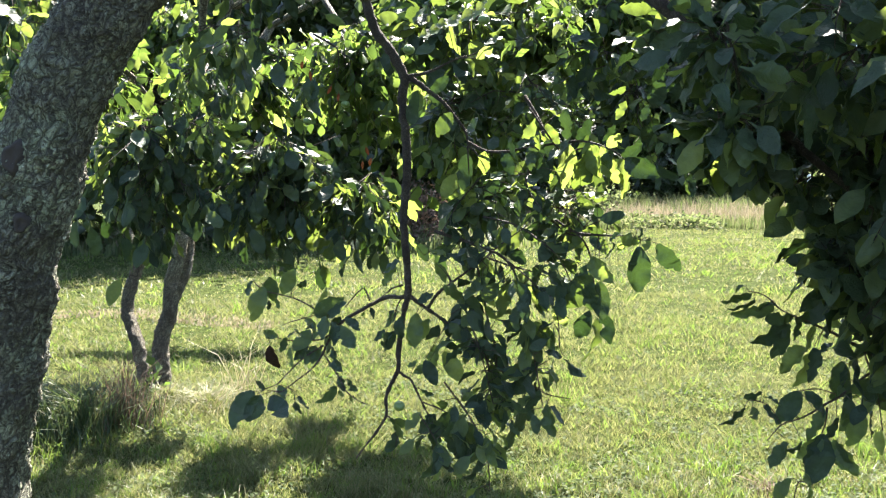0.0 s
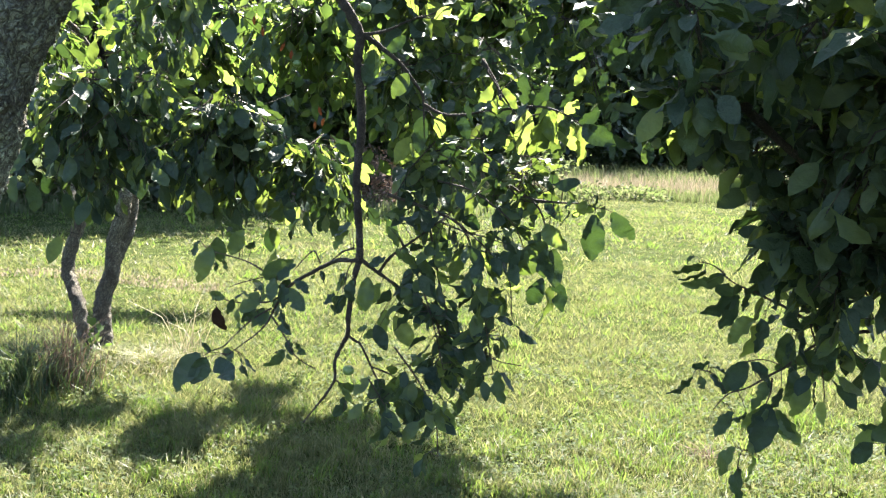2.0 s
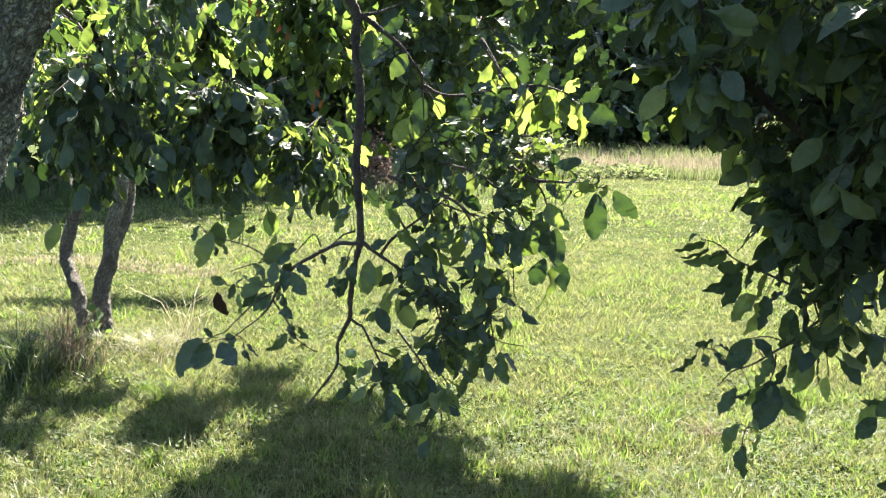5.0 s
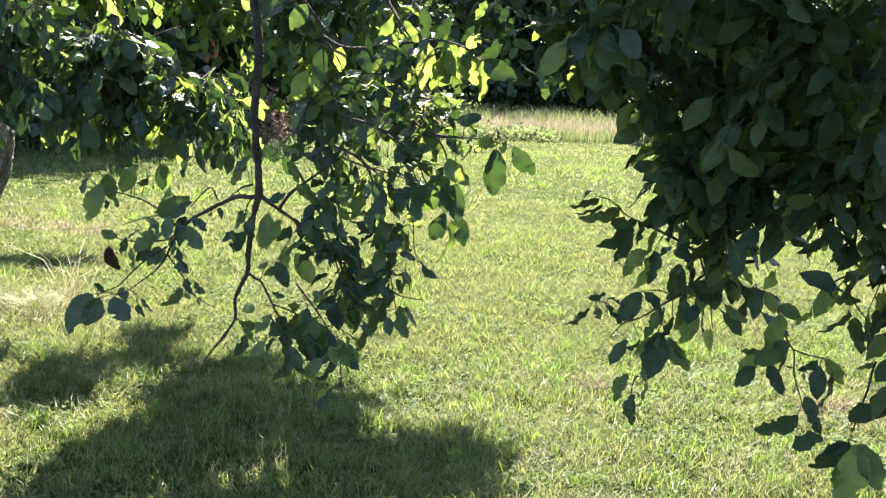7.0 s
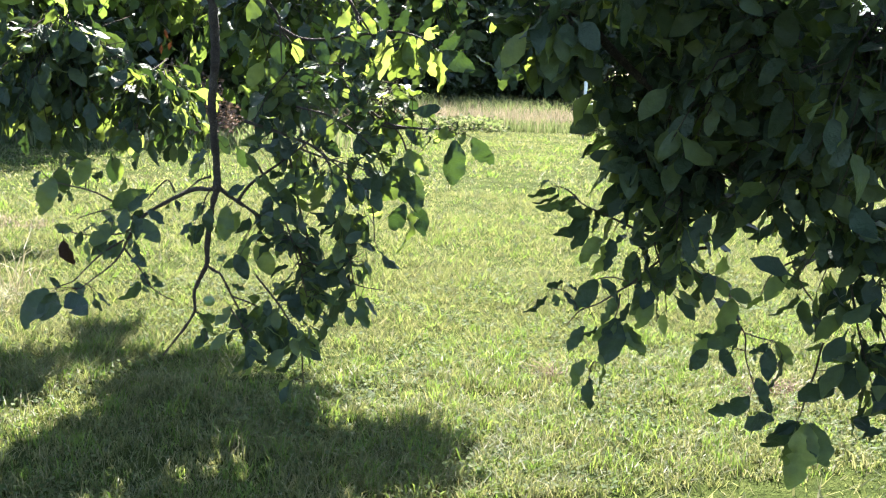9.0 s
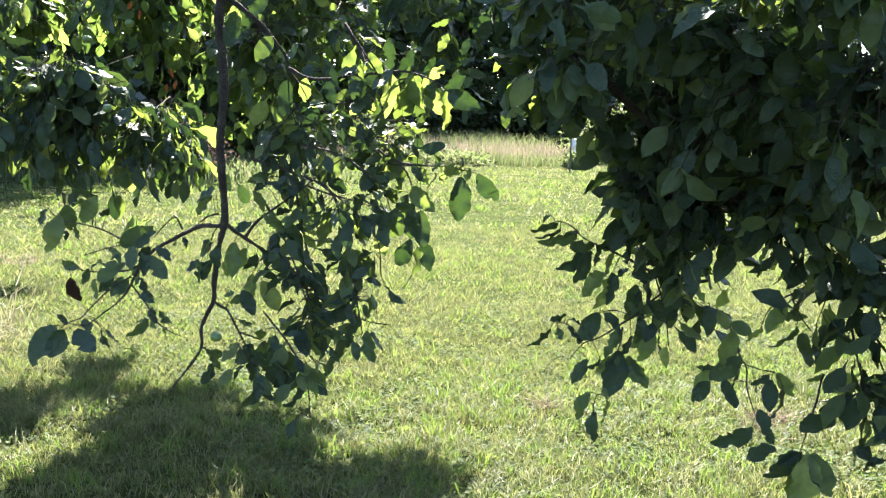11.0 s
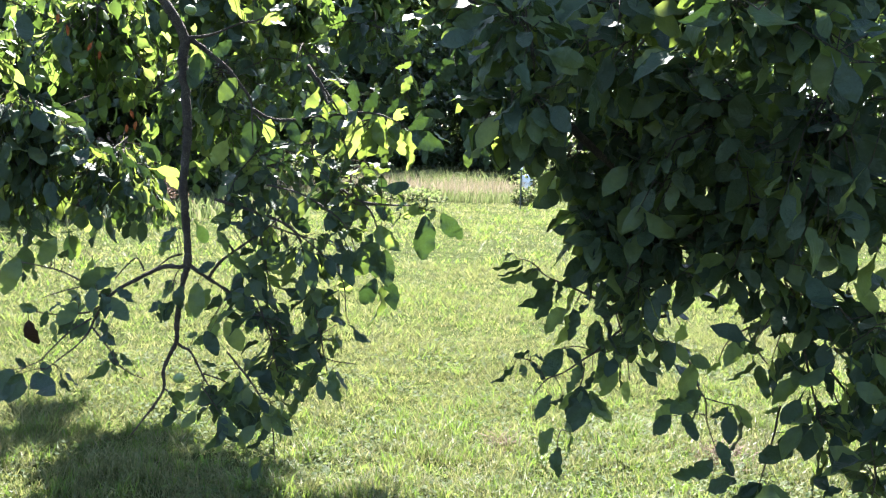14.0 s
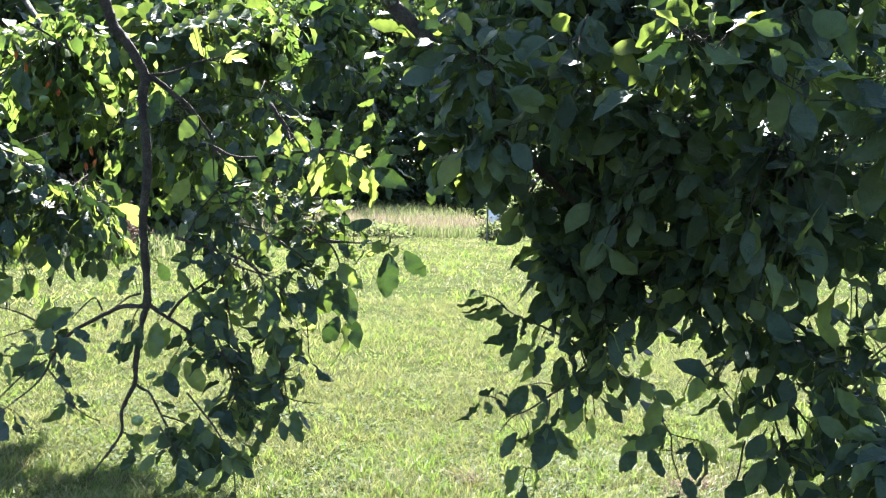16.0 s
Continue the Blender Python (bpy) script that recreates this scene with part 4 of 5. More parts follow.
leafy_twig([(0.845, 1.959, 1.009), (0.81, 1.973, 1.017), (0.772, 1.981, 1.01)], 0.0018, (
    ((0.777, 1.959, 1.015), (0.818, 1.928, 0.983), -26), ((0.831, 1.919, 0.969), (0.818, 1.917, 0.918), -37),
))
leafy_twig([(0.826, 1.956, 0.98), (0.82, 1.947, 0.949), (0.81, 1.941, 0.924), (0.815, 1.933, 0.906)], 0.0022, (
    ((0.804, 1.917, 0.921), (0.755, 1.923, 0.88), 0), ((0.804, 1.924, 0.932), (0.796, 1.905, 0.832), 0), ((0.825, 1.912, 0.922), (0.837, 1.879, 0.854), 66), ((0.835, 1.912, 0.914), (0.848, 1.871, 0.863), 60),
    ((0.8, 1.918, 0.931), (0.773, 1.906, 0.869), -26), ((0.828, 1.958, 0.906), (0.84, 1.919, 0.864), -37),
))
leafy_twig([(0.807, 1.921, 0.864), (0.785, 1.921, 0.844), (0.769, 1.92, 0.829), (0.756, 1.923, 0.827), (0.746, 1.917, 0.8), (0.745, 1.911, 0.782)], 0.0016, (
    ((0.747, 1.945, 0.827), (0.706, 1.948, 0.774), 53), ((0.771, 1.9, 0.826), (0.753, 1.866, 0.781), -53), ((0.751, 1.916, 0.789), (0.731, 1.91, 0.725), 60), ((0.768, 1.918, 0.848), (0.767, 1.898, 0.83), 32),
))
leafy_twig([(0.732, 1.97, 0.941), (0.715, 1.986, 0.973), (0.695, 1.995, 0.984), (0.673, 2.002, 0.986)], 0.0016, (
    ((0.697, 1.989, 1.006), (0.658, 1.986, 0.991), -53), ((0.706, 1.996, 0.993), (0.733, 1.979, 0.985), -60), ((0.668, 2.015, 0.966), (0.619, 2.02, 0.922), -53), ((0.697, 1.987, 0.98), (0.721, 1.953, 0.951), -46),
    ((0.674, 1.983, 0.975), (0.675, 1.952, 0.952), 53),
))
leafy_twig([(1.181, 1.777, 1.102), (1.162, 1.797, 1.085), (1.147, 1.811, 1.07), (1.126, 1.827, 1.041), (1.111, 1.829, 1.002)], 0.0024, (
    ((1.101, 1.811, 1.007), (1.084, 1.835, 0.965), -26), ((1.144, 1.818, 1.124), (1.145, 1.829, 1.097), -32), ((1.148, 1.817, 1.03), (1.188, 1.777, 1.04), 46),
))
leafy_twig([(1.162, 1.796, 1.083), (1.163, 1.784, 1.063), (1.17, 1.758, 1.032), (1.177, 1.736, 1.013), (1.185, 1.711, 0.993)], 0.0024, (
    ((1.172, 1.785, 1.015), (1.159, 1.797, 0.947), -26), ((1.161, 1.745, 1.007), (1.139, 1.709, 0.943), 0), ((1.18, 1.737, 1.001), (1.195, 1.711, 0.946), -26),
))
leafy_twig([(1.054, 1.869, 0.999), (1.061, 1.851, 0.959), (1.07, 1.837, 0.93), (1.079, 1.824, 0.908), (1.075, 1.81, 0.867), (1.079, 1.794, 0.834), (1.082, 1.777, 0.808)], 0.003, (
    ((1.046, 1.838, 0.994), (1.02, 1.824, 0.91), 0), ((1.03, 1.836, 0.879), (1.037, 1.812, 0.818), 0), ((1.007, 1.853, 0.868), (0.971, 1.877, 0.819), 37), ((1.023, 1.867, 0.9), (0.987, 1.883, 0.896), -37),
    ((1.018, 1.864, 0.89), (0.981, 1.889, 0.847), 37), ((1.045, 1.809, 0.917), (1.042, 1.784, 0.879), -53), ((1.06, 1.755, 0.791), (1, 1.774, 0.725), 0), ((1.091, 1.781, 0.821), (1.094, 1.743, 0.785), 37),
    ((1.116, 1.738, 0.74), (1.078, 1.801, 0.705), 53), ((1.062, 1.823, 0.934), (1.009, 1.837, 0.873), 0), ((1.093, 1.768, 0.785), (1.119, 1.749, 0.756), 0),
))
leafy_twig([(1.079, 1.826, 0.914), (1.099, 1.802, 0.91), (1.118, 1.774, 0.91)], 0.0018, (
    ((1.095, 1.822, 0.899), (1.097, 1.797, 0.855), -53), ((1.097, 1.762, 0.91), (1.07, 1.764, 0.88), 0), ((1.137, 1.792, 0.901), (1.152, 1.746, 0.871), 0), ((1.095, 1.751, 0.901), (1.082, 1.728, 0.839), 46),
    ((1.134, 1.763, 0.884), (1.135, 1.753, 0.793), -46),
))
leafy_twig([(1.18, 1.685, 0.93), (1.174, 1.684, 0.912), (1.164, 1.679, 0.871), (1.149, 1.677, 0.823), (1.139, 1.675, 0.788), (1.129, 1.674, 0.757)], 0.003, (
    ((1.135, 1.679, 0.757), (1.085, 1.7, 0.676), 0), ((1.145, 1.684, 0.748), (1.109, 1.667, 0.652), 0), ((1.124, 1.638, 0.768), (1.098, 1.591, 0.648), 26), ((1.133, 1.643, 0.766), (1.162, 1.591, 0.697), 0),
    ((1.181, 1.636, 0.876), (1.139, 1.666, 0.801), 0), ((1.166, 1.676, 0.933), (1.153, 1.689, 0.903), 0), ((1.134, 1.68, 0.754), (1.103, 1.708, 0.725), 37),
))
# the sunlit cluster beside the hanging branch
leafy_twig([(0.191, 2.05, 1.631), (0.209, 2.05, 1.605), (0.232, 2.05, 1.572), (0.255, 2.05, 1.542), (0.277, 2.05, 1.534)], 0.0025, (
    ((0.27, 2.023, 1.626), (0.265, 2.026, 1.559), 37), ((0.318, 2.07, 1.591), (0.316, 2.074, 1.535), -46), ((0.331, 2.081, 1.627), (0.339, 2.091, 1.593), -37), ((0.394, 2.003, 1.64), (0.379, 2.014, 1.602), 37),
    ((0.254, 2.036, 1.639), (0.246, 2.048, 1.666), 37), ((0.394, 2.007, 1.673), (0.371, 2.016, 1.648), -37), ((0.451, 2.027, 1.634), (0.433, 2.033, 1.6), 37), ((0.34, 2.077, 1.601), (0.323, 2.08, 1.618), 37),
    ((0.21, 2.017, 1.57), (0.201, 2.04, 1.532), 37), ((0.278, 2.006, 1.562), (0.237, 2.009, 1.511), 60), ((0.389, 2.098, 1.594), (0.365, 2.103, 1.559), -37),
))
leafy_twig([(0.277, 2.05, 1.534), (0.32, 2.05, 1.543), (0.364, 2.05, 1.54), (0.405, 2.05, 1.519)], 0.0025, (
    ((0.364, 2.049, 1.544), (0.361, 2.072, 1.518), -37), ((0.407, 2.04, 1.532), (0.428, 2.046, 1.476), 37), ((0.416, 2.002, 1.523), (0.461, 2.015, 1.468), 53), ((0.32, 2.047, 1.53), (0.33, 2.066, 1.478), 53),
    ((0.359, 2.066, 1.518), (0.389, 2.091, 1.457), -66), ((0.326, 2.031, 1.534), (0.345, 2.055, 1.496), 37), ((0.376, 2.084, 1.536), (0.404, 2.092, 1.528), -37), ((0.4, 2.091, 1.524), (0.404, 2.099, 1.462), 37),
    ((0.543, 2.03, 1.482), (0.542, 2.034, 1.439), 37), ((0.315, 2.094, 1.513), (0.306, 2.111, 1.469), 37), ((0.443, 2.091, 1.568), (0.438, 2.101, 1.529), 37), ((0.354, 2.057, 1.496), (0.345, 2.066, 1.443), 37),
))
leafy_twig([(0.277, 2.05, 1.534), (0.261, 2.05, 1.486), (0.254, 2.05, 1.434), (0.237, 2.05, 1.398)], 0.0025, (
    ((0.206, 2.006, 1.532), (0.213, 2.023, 1.498), -37), ((0.199, 2.05, 1.502), (0.206, 2.064, 1.468), -37), ((0.247, 2.014, 1.486), (0.242, 2.028, 1.443), -37), ((0.251, 2.004, 1.465), (0.253, 2.007, 1.422), -37),
    ((0.307, 2.086, 1.447), (0.316, 2.104, 1.415), 37), ((0.321, 2.088, 1.443), (0.342, 2.102, 1.429), 37), ((0.272, 2.08, 1.548), (0.266, 2.088, 1.499), 37), ((0.171, 2.014, 1.433), (0.155, 2.024, 1.394), 37),
    ((0.226, 2.008, 1.434), (0.22, 2.015, 1.391), -37),
))
leafy_twig([(0.215, 2.05, 1.407), (0.246, 2.05, 1.381), (0.283, 2.05, 1.351), (0.363, 2.05, 1.349)], 0.0025, (
    ((0.377, 2.086, 1.399), (0.397, 2.089, 1.368), 37), ((0.088, 2.076, 1.426), (0.125, 2.09, 1.399), -37), ((0.139, 2.04, 1.415), (0.176, 2.063, 1.419), -37), ((0.309, 2.085, 1.411), (0.288, 2.09, 1.384), -37),
    ((0.272, 2.01, 1.375), (0.253, 2.026, 1.352), -37), ((0.347, 2.076, 1.417), (0.354, 2.08, 1.376), 37),
))
# a thicker curtain of small leaves
spray([(-0.019, 2.211, 1.349), (0.076, 2.155, 1.320), (0.151, 2.079, 1.283), (0.189, 2.079, 1.160), (0.208, 2.079, 1.056), (0.227, 2.079, 0.952)], 0.004, 54, 0.055, 0.9)
spray([(0.076, 2.155, 1.292), (0.104, 2.173, 1.150), (0.123, 2.126, 1.037), (0.085, 2.126, 0.933)], 0.003, 46, 0.053, 0.9)
spray([(0.000, 2.202, 1.264), (0.047, 2.155, 1.179), (0.085, 2.098, 1.075), (0.113, 2.079, 0.961)], 0.003, 40, 0.052, 0.9)
spray([(0.113, 2.126, 1.311), (0.189, 2.079, 1.254), (0.246, 2.022, 1.188), (0.255, 2.003, 1.103)], 0.0025, 13, 0.055, 0.9)
spray([(0.095, 2.155, 1.387), (0.170, 2.079, 1.368), (0.246, 2.003, 1.311), (0.29, 2.08, 1.24)], 0.0025, 13, 0.054, 0.8)
spray([(0.000, 2.098, 1.009), (0.057, 2.079, 0.933), (0.095, 2.060, 0.857), (0.104, 2.060, 0.763)], 0.0025, 40, 0.052, 0.9)
spray([(-0.057, 2.098, 0.933), (-0.019, 2.079, 0.876), (0.019, 2.070, 0.810)], 0.002, 16, 0.046, 0.9)
spray([(0.198, 2.221, 1.670), (0.236, 2.173, 1.576), (0.189, 2.098, 1.472), (0.217, 2.003, 1.405)], 0.005, 26, 0.055)
spray([(0.80, 2.02, 1.16), (0.88, 1.98, 1.12), (0.96, 1.94, 1.08), (1.02, 1.9, 1.0)], 0.003, 22, 0.065, 0.9)
spray([(0.90, 1.95, 1.10), (0.92, 1.93, 1.02), (0.93, 1.92, 0.94)], 0.0025, 14, 0.062, 0.9)
spray([(1.30, 1.70, 1.02), (1.34, 1.62, 0.92), (1.28, 1.50, 0.84), (1.20, 1.42, 0.80)], 0.003, 40, 0.072, 0.9)
spray([(1.20, 1.66, 1.10), (1.22, 1.62, 0.95), (1.25, 1.58, 0.82)], 0.003, 30, 0.072, 0.9)
spray([(1.32, 1.50, 1.10), (1.36, 1.45, 0.95), (1.38, 1.42, 0.80)], 0.003, 30, 0.072, 0.9)
# bare dead twigs
for run in ([(-0.377, 2.75, 1.894), (-0.334, 2.75, 1.87), (-0.305, 2.75, 1.848), (-0.303, 2.75, 1.805), (-0.308, 2.75, 1.768)], [(-0.306, 2.75, 1.846), (-0.284, 2.74, 1.832), (-0.255, 2.74, 1.816)]):
    side_twig(run, 0.0035)
# leaves turned midway between sun and camera, so they glint in its view
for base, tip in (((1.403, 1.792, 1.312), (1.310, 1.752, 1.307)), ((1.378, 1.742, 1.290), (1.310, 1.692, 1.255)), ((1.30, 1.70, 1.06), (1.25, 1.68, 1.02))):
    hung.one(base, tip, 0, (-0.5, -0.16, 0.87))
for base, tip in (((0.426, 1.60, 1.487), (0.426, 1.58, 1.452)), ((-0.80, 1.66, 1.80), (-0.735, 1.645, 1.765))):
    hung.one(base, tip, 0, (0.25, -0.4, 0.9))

# leaf masses: centre, radii, twigs, leaves a twig, leaf length
for centre, radii, twigs, per, size in (
    ((0.56, 1.95, 1.78), (0.11, 0.18, 0.11), 15, 8, 0.072), ((0.62, 1.86, 1.66), (0.16, 0.2, 0.16), 29, 8, 0.072),
    ((0.58, 1.88, 1.55), (0.09, 0.12, 0.06), 9, 7, 0.075), ((0.67, 1.55, 1.66), (0.16, 0.2, 0.14), 10, 8, 0.072),
    ((0.78, 1.30, 1.66), (0.18, 0.2, 0.15), 18, 8, 0.072), ((0.90, 1.84, 1.43), (0.16, 0.2, 0.20), 34, 8, 0.072),
    ((0.88, 1.58, 1.46), (0.18, 0.2, 0.20), 31, 8, 0.072), ((0.98, 1.36, 1.46), (0.17, 0.2, 0.2), 23, 8, 0.072),
    ((0.93, 1.86, 1.22), (0.14, 0.16, 0.13), 23, 8, 0.08), ((1.06, 1.66, 1.31), (0.18, 0.2, 0.14), 30, 8, 0.075), ((1.18, 1.66, 1.14), (0.16, 0.16, 0.12), 14, 7, 0.07), ((1.30, 1.62, 1.0), (0.14, 0.14, 0.14), 7, 7, 0.07),
    ((1.12, 1.42, 1.38), (0.16, 0.2, 0.13), 14, 8, 0.072), ((1.28, 1.22, 1.45), (0.18, 0.2, 0.2), 9, 8, 0.072),
    ((1.28, 1.45, 1.12), (0.16, 0.2, 0.12), 6, 7, 0.068), ((1.20, 1.80, 1.50), (0.28, 0.25, 0.16), 17, 8, 0.072),
    ((1.02, 1.04, 1.62), (0.16, 0.14, 0.12), 9, 7, 0.08), ((1.30, 1.30, 0.92), (0.14, 0.14, 0.12), 10, 7, 0.068), ((1.18, 1.25, 1.0), (0.13, 0.12, 0.12), 13, 7, 0.068), ((1.30, 1.20, 1.16), (0.13, 0.12, 0.14), 8, 7, 0.07),
    ((0.84, 1.95, 1.31), (0.08, 0.12, 0.13), 16, 8, 0.08), ((0.24, 2.52, 1.64), (0.22, 0.14, 0.18), 6, 6, 0.062), ((0.43, 2.74, 1.53), (0.15, 0.12, 0.18), 6, 6, 0.062), ((0.56, 2.76, 1.62), (0.14, 0.12, 0.15), 9, 6, 0.065), ((0.48, 2.76, 1.79), (0.18, 0.12, 0.1), 8, 6, 0.065),
    ((1.45, 1.15, 1.70), (0.25, 0.25, 0.25), 22, 8, 0.08), ((1.75, 1.65, 1.75), (0.35, 0.35, 0.3), 34, 8, 0.072), ((1.30, 1.75, 1.85), (0.35, 0.35, 0.22), 52, 8, 0.072), ((1.0, 2.0, 1.88), (0.3, 0.3, 0.16), 34, 8, 0.072),
    ((0.95, 1.35, 1.86), (0.25, 0.25, 0.13), 23, 8, 0.072), ((0.80, 2.10, 1.90), (0.20, 0.25, 0.12), 21, 8, 0.072), ((1.5, 1.6, 1.25), (0.25, 0.3, 0.3), 7, 8, 0.072),
    ((0.10, 2.24, 1.40), (0.14, 0.12, 0.09), 10, 7, 0.06), ((1.30, 1.75, 1.85), (0.35, 0.35, 0.20), 40, 8, 0.072), ((1.0, 2.0, 1.88), (0.3, 0.3, 0.15), 28, 8, 0.072), ((0.95, 1.35, 1.86), (0.25, 0.25, 0.12), 18, 8, 0.072), ((0.28, 2.12, 1.36), (0.12, 0.10, 0.08), 7, 7, 0.06),
    ((0.44, 1.48, 1.67), (0.06, 0.12, 0.07), 10, 6, 0.064), ((0.47, 1.52, 1.56), (0.04, 0.08, 0.06), 5, 5, 0.064), ((0.60, 1.82, 1.54), (0.09, 0.08, 0.05), 9, 6, 0.07), ((0.72, 1.86, 1.46), (0.05, 0.06, 0.03), 4, 5, 0.07),
    ((0.02, 2.62, 1.62), (0.12, 0.12, 0.12), 9, 6, 0.075), ((0.04, 2.62, 1.86), (0.25, 0.16, 0.10), 18, 7, 0.08),
):
    mass.clump(centre, radii, twigs, per + 1, size * 0.9)
# boughs that hang behind the trunk
for centre, radii, twigs, per, size in (
    ((-0.92, 3.05, 1.48), (0.32, 0.30, 0.27), 78, 9, 0.068), ((-0.55, 3.05, 1.41), (0.26, 0.26, 0.24), 73, 9, 0.068), ((-0.75, 3.15, 1.74), (0.35, 0.25, 0.14), 13, 8, 0.068), ((-0.26, 3.10, 1.35), (0.20, 0.26, 0.16), 34, 9, 0.068),
    ((-1.35, 3.3, 1.72), (0.3, 0.3, 0.3), 39, 8, 0.068), ((-1.70, 3.6, 2.10), (0.45, 0.3, 0.3), 60, 8, 0.07), ((-0.62, 3.1, 2.08), (0.4, 0.25, 0.12), 12, 8, 0.07), ((-0.62, 2.85, 1.82), (0.30, 0.2, 0.16), 10, 7, 0.068),
):
    mass.clump(centre, radii, int(twigs * 0.75), per, size * 1.08, droop=2.3)
# the crown overhead: unseen clumps, mostly added along sun rays to shade leaves below
for centre, radii, twigs, per, size in (
    ((1.35, 4.2, 3.4), (0.6, 0.5, 0.3), 110, 9, 0.08), ((0.20, 3.62, 2.65), (0.4, 0.18, 0.15), 75, 9, 0.078), ((-0.25, 3.35, 2.6), (0.22, 0.2, 0.17), 40, 9, 0.078), ((0.80, 2.22, 2.45), (0.2, 0.26, 0.15), 44, 9, 0.078),
    ((0.98, 2.60, 2.55), (0.24, 0.4, 0.3), 66, 9, 0.075), ((1.3, 3.0, 2.34), (0.35, 0.35, 0.22), 60, 9, 0.078), ((0.98, 3.12, 2.45), (0.2, 0.28, 0.15), 50, 9, 0.078), ((1.62, 2.8, 2.5), (0.2, 0.3, 0.15), 40, 9, 0.078),
    ((1.18, 2.40, 2.50), (0.4, 0.6, 0.3), 100, 8, 0.075), ((0.1, 1.3, 2.9), (0.9, 0.8, 0.5), 143, 8, 0.072),
    ((-0.15, 3.42, 2.5), (0.5, 0.22, 0.14), 110, 9, 0.095), ((0.45, 3.30, 2.45), (0.35, 0.22, 0.14), 90, 9, 0.095), ((1.25, 3.12, 2.5), (0.35, 0.34, 0.16), 110, 9, 0.095), ((1.65, 2.9, 2.5), (0.35, 0.4, 0.16), 90, 9, 0.095),
    ((0.56, 2.08, 2.48), (0.2, 0.22, 0.12), 40, 9, 0.085), ((1.25, 2.15, 2.35), (0.55, 0.4, 0.16), 58, 9, 0.09),
    ((0.98, 1.5, 2.6), (0.5, 0.55, 0.3), 56, 9, 0.09), ((1.42, 1.75, 2.5), (0.25, 0.35, 0.25), 28, 9, 0.085),
):
    mass.clump(centre, radii, twigs, per, size)
stems("fine_growth", mass.twigs + single.twigs + hung.twigs, TWIG, near, sides=3, per=1, rough=0.0)["kind"] = "stuff"
at, turn, size = single.arrays()
order = np.argsort(at[:, 1] + 0.2 * np.abs(at[:, 2] - 1.2))
at, turn, size = (np.concatenate([a, b[order]]) for a, b in zip(hung.arrays(), (at, turn, size)))
pick = single.rng.randint(0, len(LEAF_MESHES), len(at))
APART = 320  # leaves that are parts of their own
for i in range(APART):
    leaf = new("leaf", LEAF_MESHES[pick[i]])
    leaf.parent = min(twig_lines, key=lambda t: np.min(np.sum((t[1] - at[i]) ** 2, 1)))[0]
    leaf.matrix_basis = Matrix.LocRotScale(Vector(at[i]), Matrix(turn[i].tolist()), Vector((size[i],) * 3))
at2, turn2, size2 = mass.arrays()
v, f = joined_leaves(MASS_LEAVES, np.concatenate([at2, at[APART:]]), np.concatenate([turn2, turn[APART:]]), np.concatenate([size2, size[APART:]]), mass.rng)
part("foliage", mesh_from("foliage", v, f, APPLE_LEAF), near, "thick dark green apple leaves", "stuff")


def apple_mesh():
    """A round fruit with dimples at stalk and eye, and its stalk."""
    v, f = [], []
    rings, sides = 9, 12
    for i in range(rings + 1):
        a = math.pi * i / rings
        r = math.sin(a) * (1 + 0.06 * math.cos(a)) * 0.5
        z = -math.cos(a) * 0.46 - 0.10 * math.exp(-((math.pi - a) / 0.45) ** 2) + 0.07 * math.exp(-((a) / 0.4) ** 2)
        for k in range(sides):
            b = 2 * math.pi * k / sides
            v.append((r * math.cos(b), r * math.sin(b), z))
    for i in range(rings):
        for k in range(sides):
            p, q = i * sides + k, i * sides + (k + 1) % sides
            f.append((p, q, q + sides, p + sides))
    return mesh_from("apple", v, f, APPLE_SKIN)


APPLE = apple_mesh()

# withered leaves among the green ones
DRY_FORM = leaf_shape(7, 0.22, 0.7, 0.6, 0.6, 0.2, 77)
DRY_MESH, RED_MESH = mesh_from("dead_leaf", *DRY_FORM, DEAD_LEAF), mesh_from("reddened_leaf", *DRY_FORM, RED_LEAF)


def withered(me, base, tip, facing, label):
    b, e = np.array(base), np.array(tip)
    m = frames_of((e - b)[None], np.array([facing]))[0]
    leaf = new("dead_leaf", me)
    leaf.parent = near
    leaf.matrix_basis = Matrix.Translation(-Vector(near.location)) @ Matrix.LocRotScale(Vector(b), Matrix(m.tolist()), Vector((float(np.linalg.norm(e - b)),) * 3))
    tagged(leaf, label)


withered(DRY_MESH, (-0.437, 2.306, 1.058), (-0.430, 2.306, 0.988), (-0.4, -1, 0.3), "withered dark brown curled leaf")
for k, (x, z) in enumerate(((-0.39, 1.80), (-0.37, 1.77), (-0.31, 1.73), (-0.29, 1.71), (-0.215, 1.56), (-0.20, 1.53), (-0.225, 1.52))):
    withered(RED_MESH, (x, 2.62, z), (x + 0.008 * math.sin(k * 2.1), 2.615, z - 0.02), (0.3 * math.sin(k), -1, 0.3), "reddened withering leaf")


def apples(parent, places, size):
    for k, (x, y, z) in enumerate(places):
        ob = new("apple", APPLE)
        ob.parent = parent
        ob.location = Vector((x, y, z)) - Vector(parent.location)
        ob.rotation_euler = (0.3 * math.sin(k * 3), 0.3 * math.cos(k * 5), k)
        ob.scale = (size, size, size * 0.95)


apples(near, [(0.62, 1.86, 1.50), (0.31, 2.07, 1.37), (0.095, 2.10, 1.83), (-0.075, 2.14, 1.77), (-0.105, 2.13, 0.945), (-0.60, 2.86, 1.50), (-0.85, 2.8, 1.62), (-0.40, 2.84, 1.45)], 0.027)

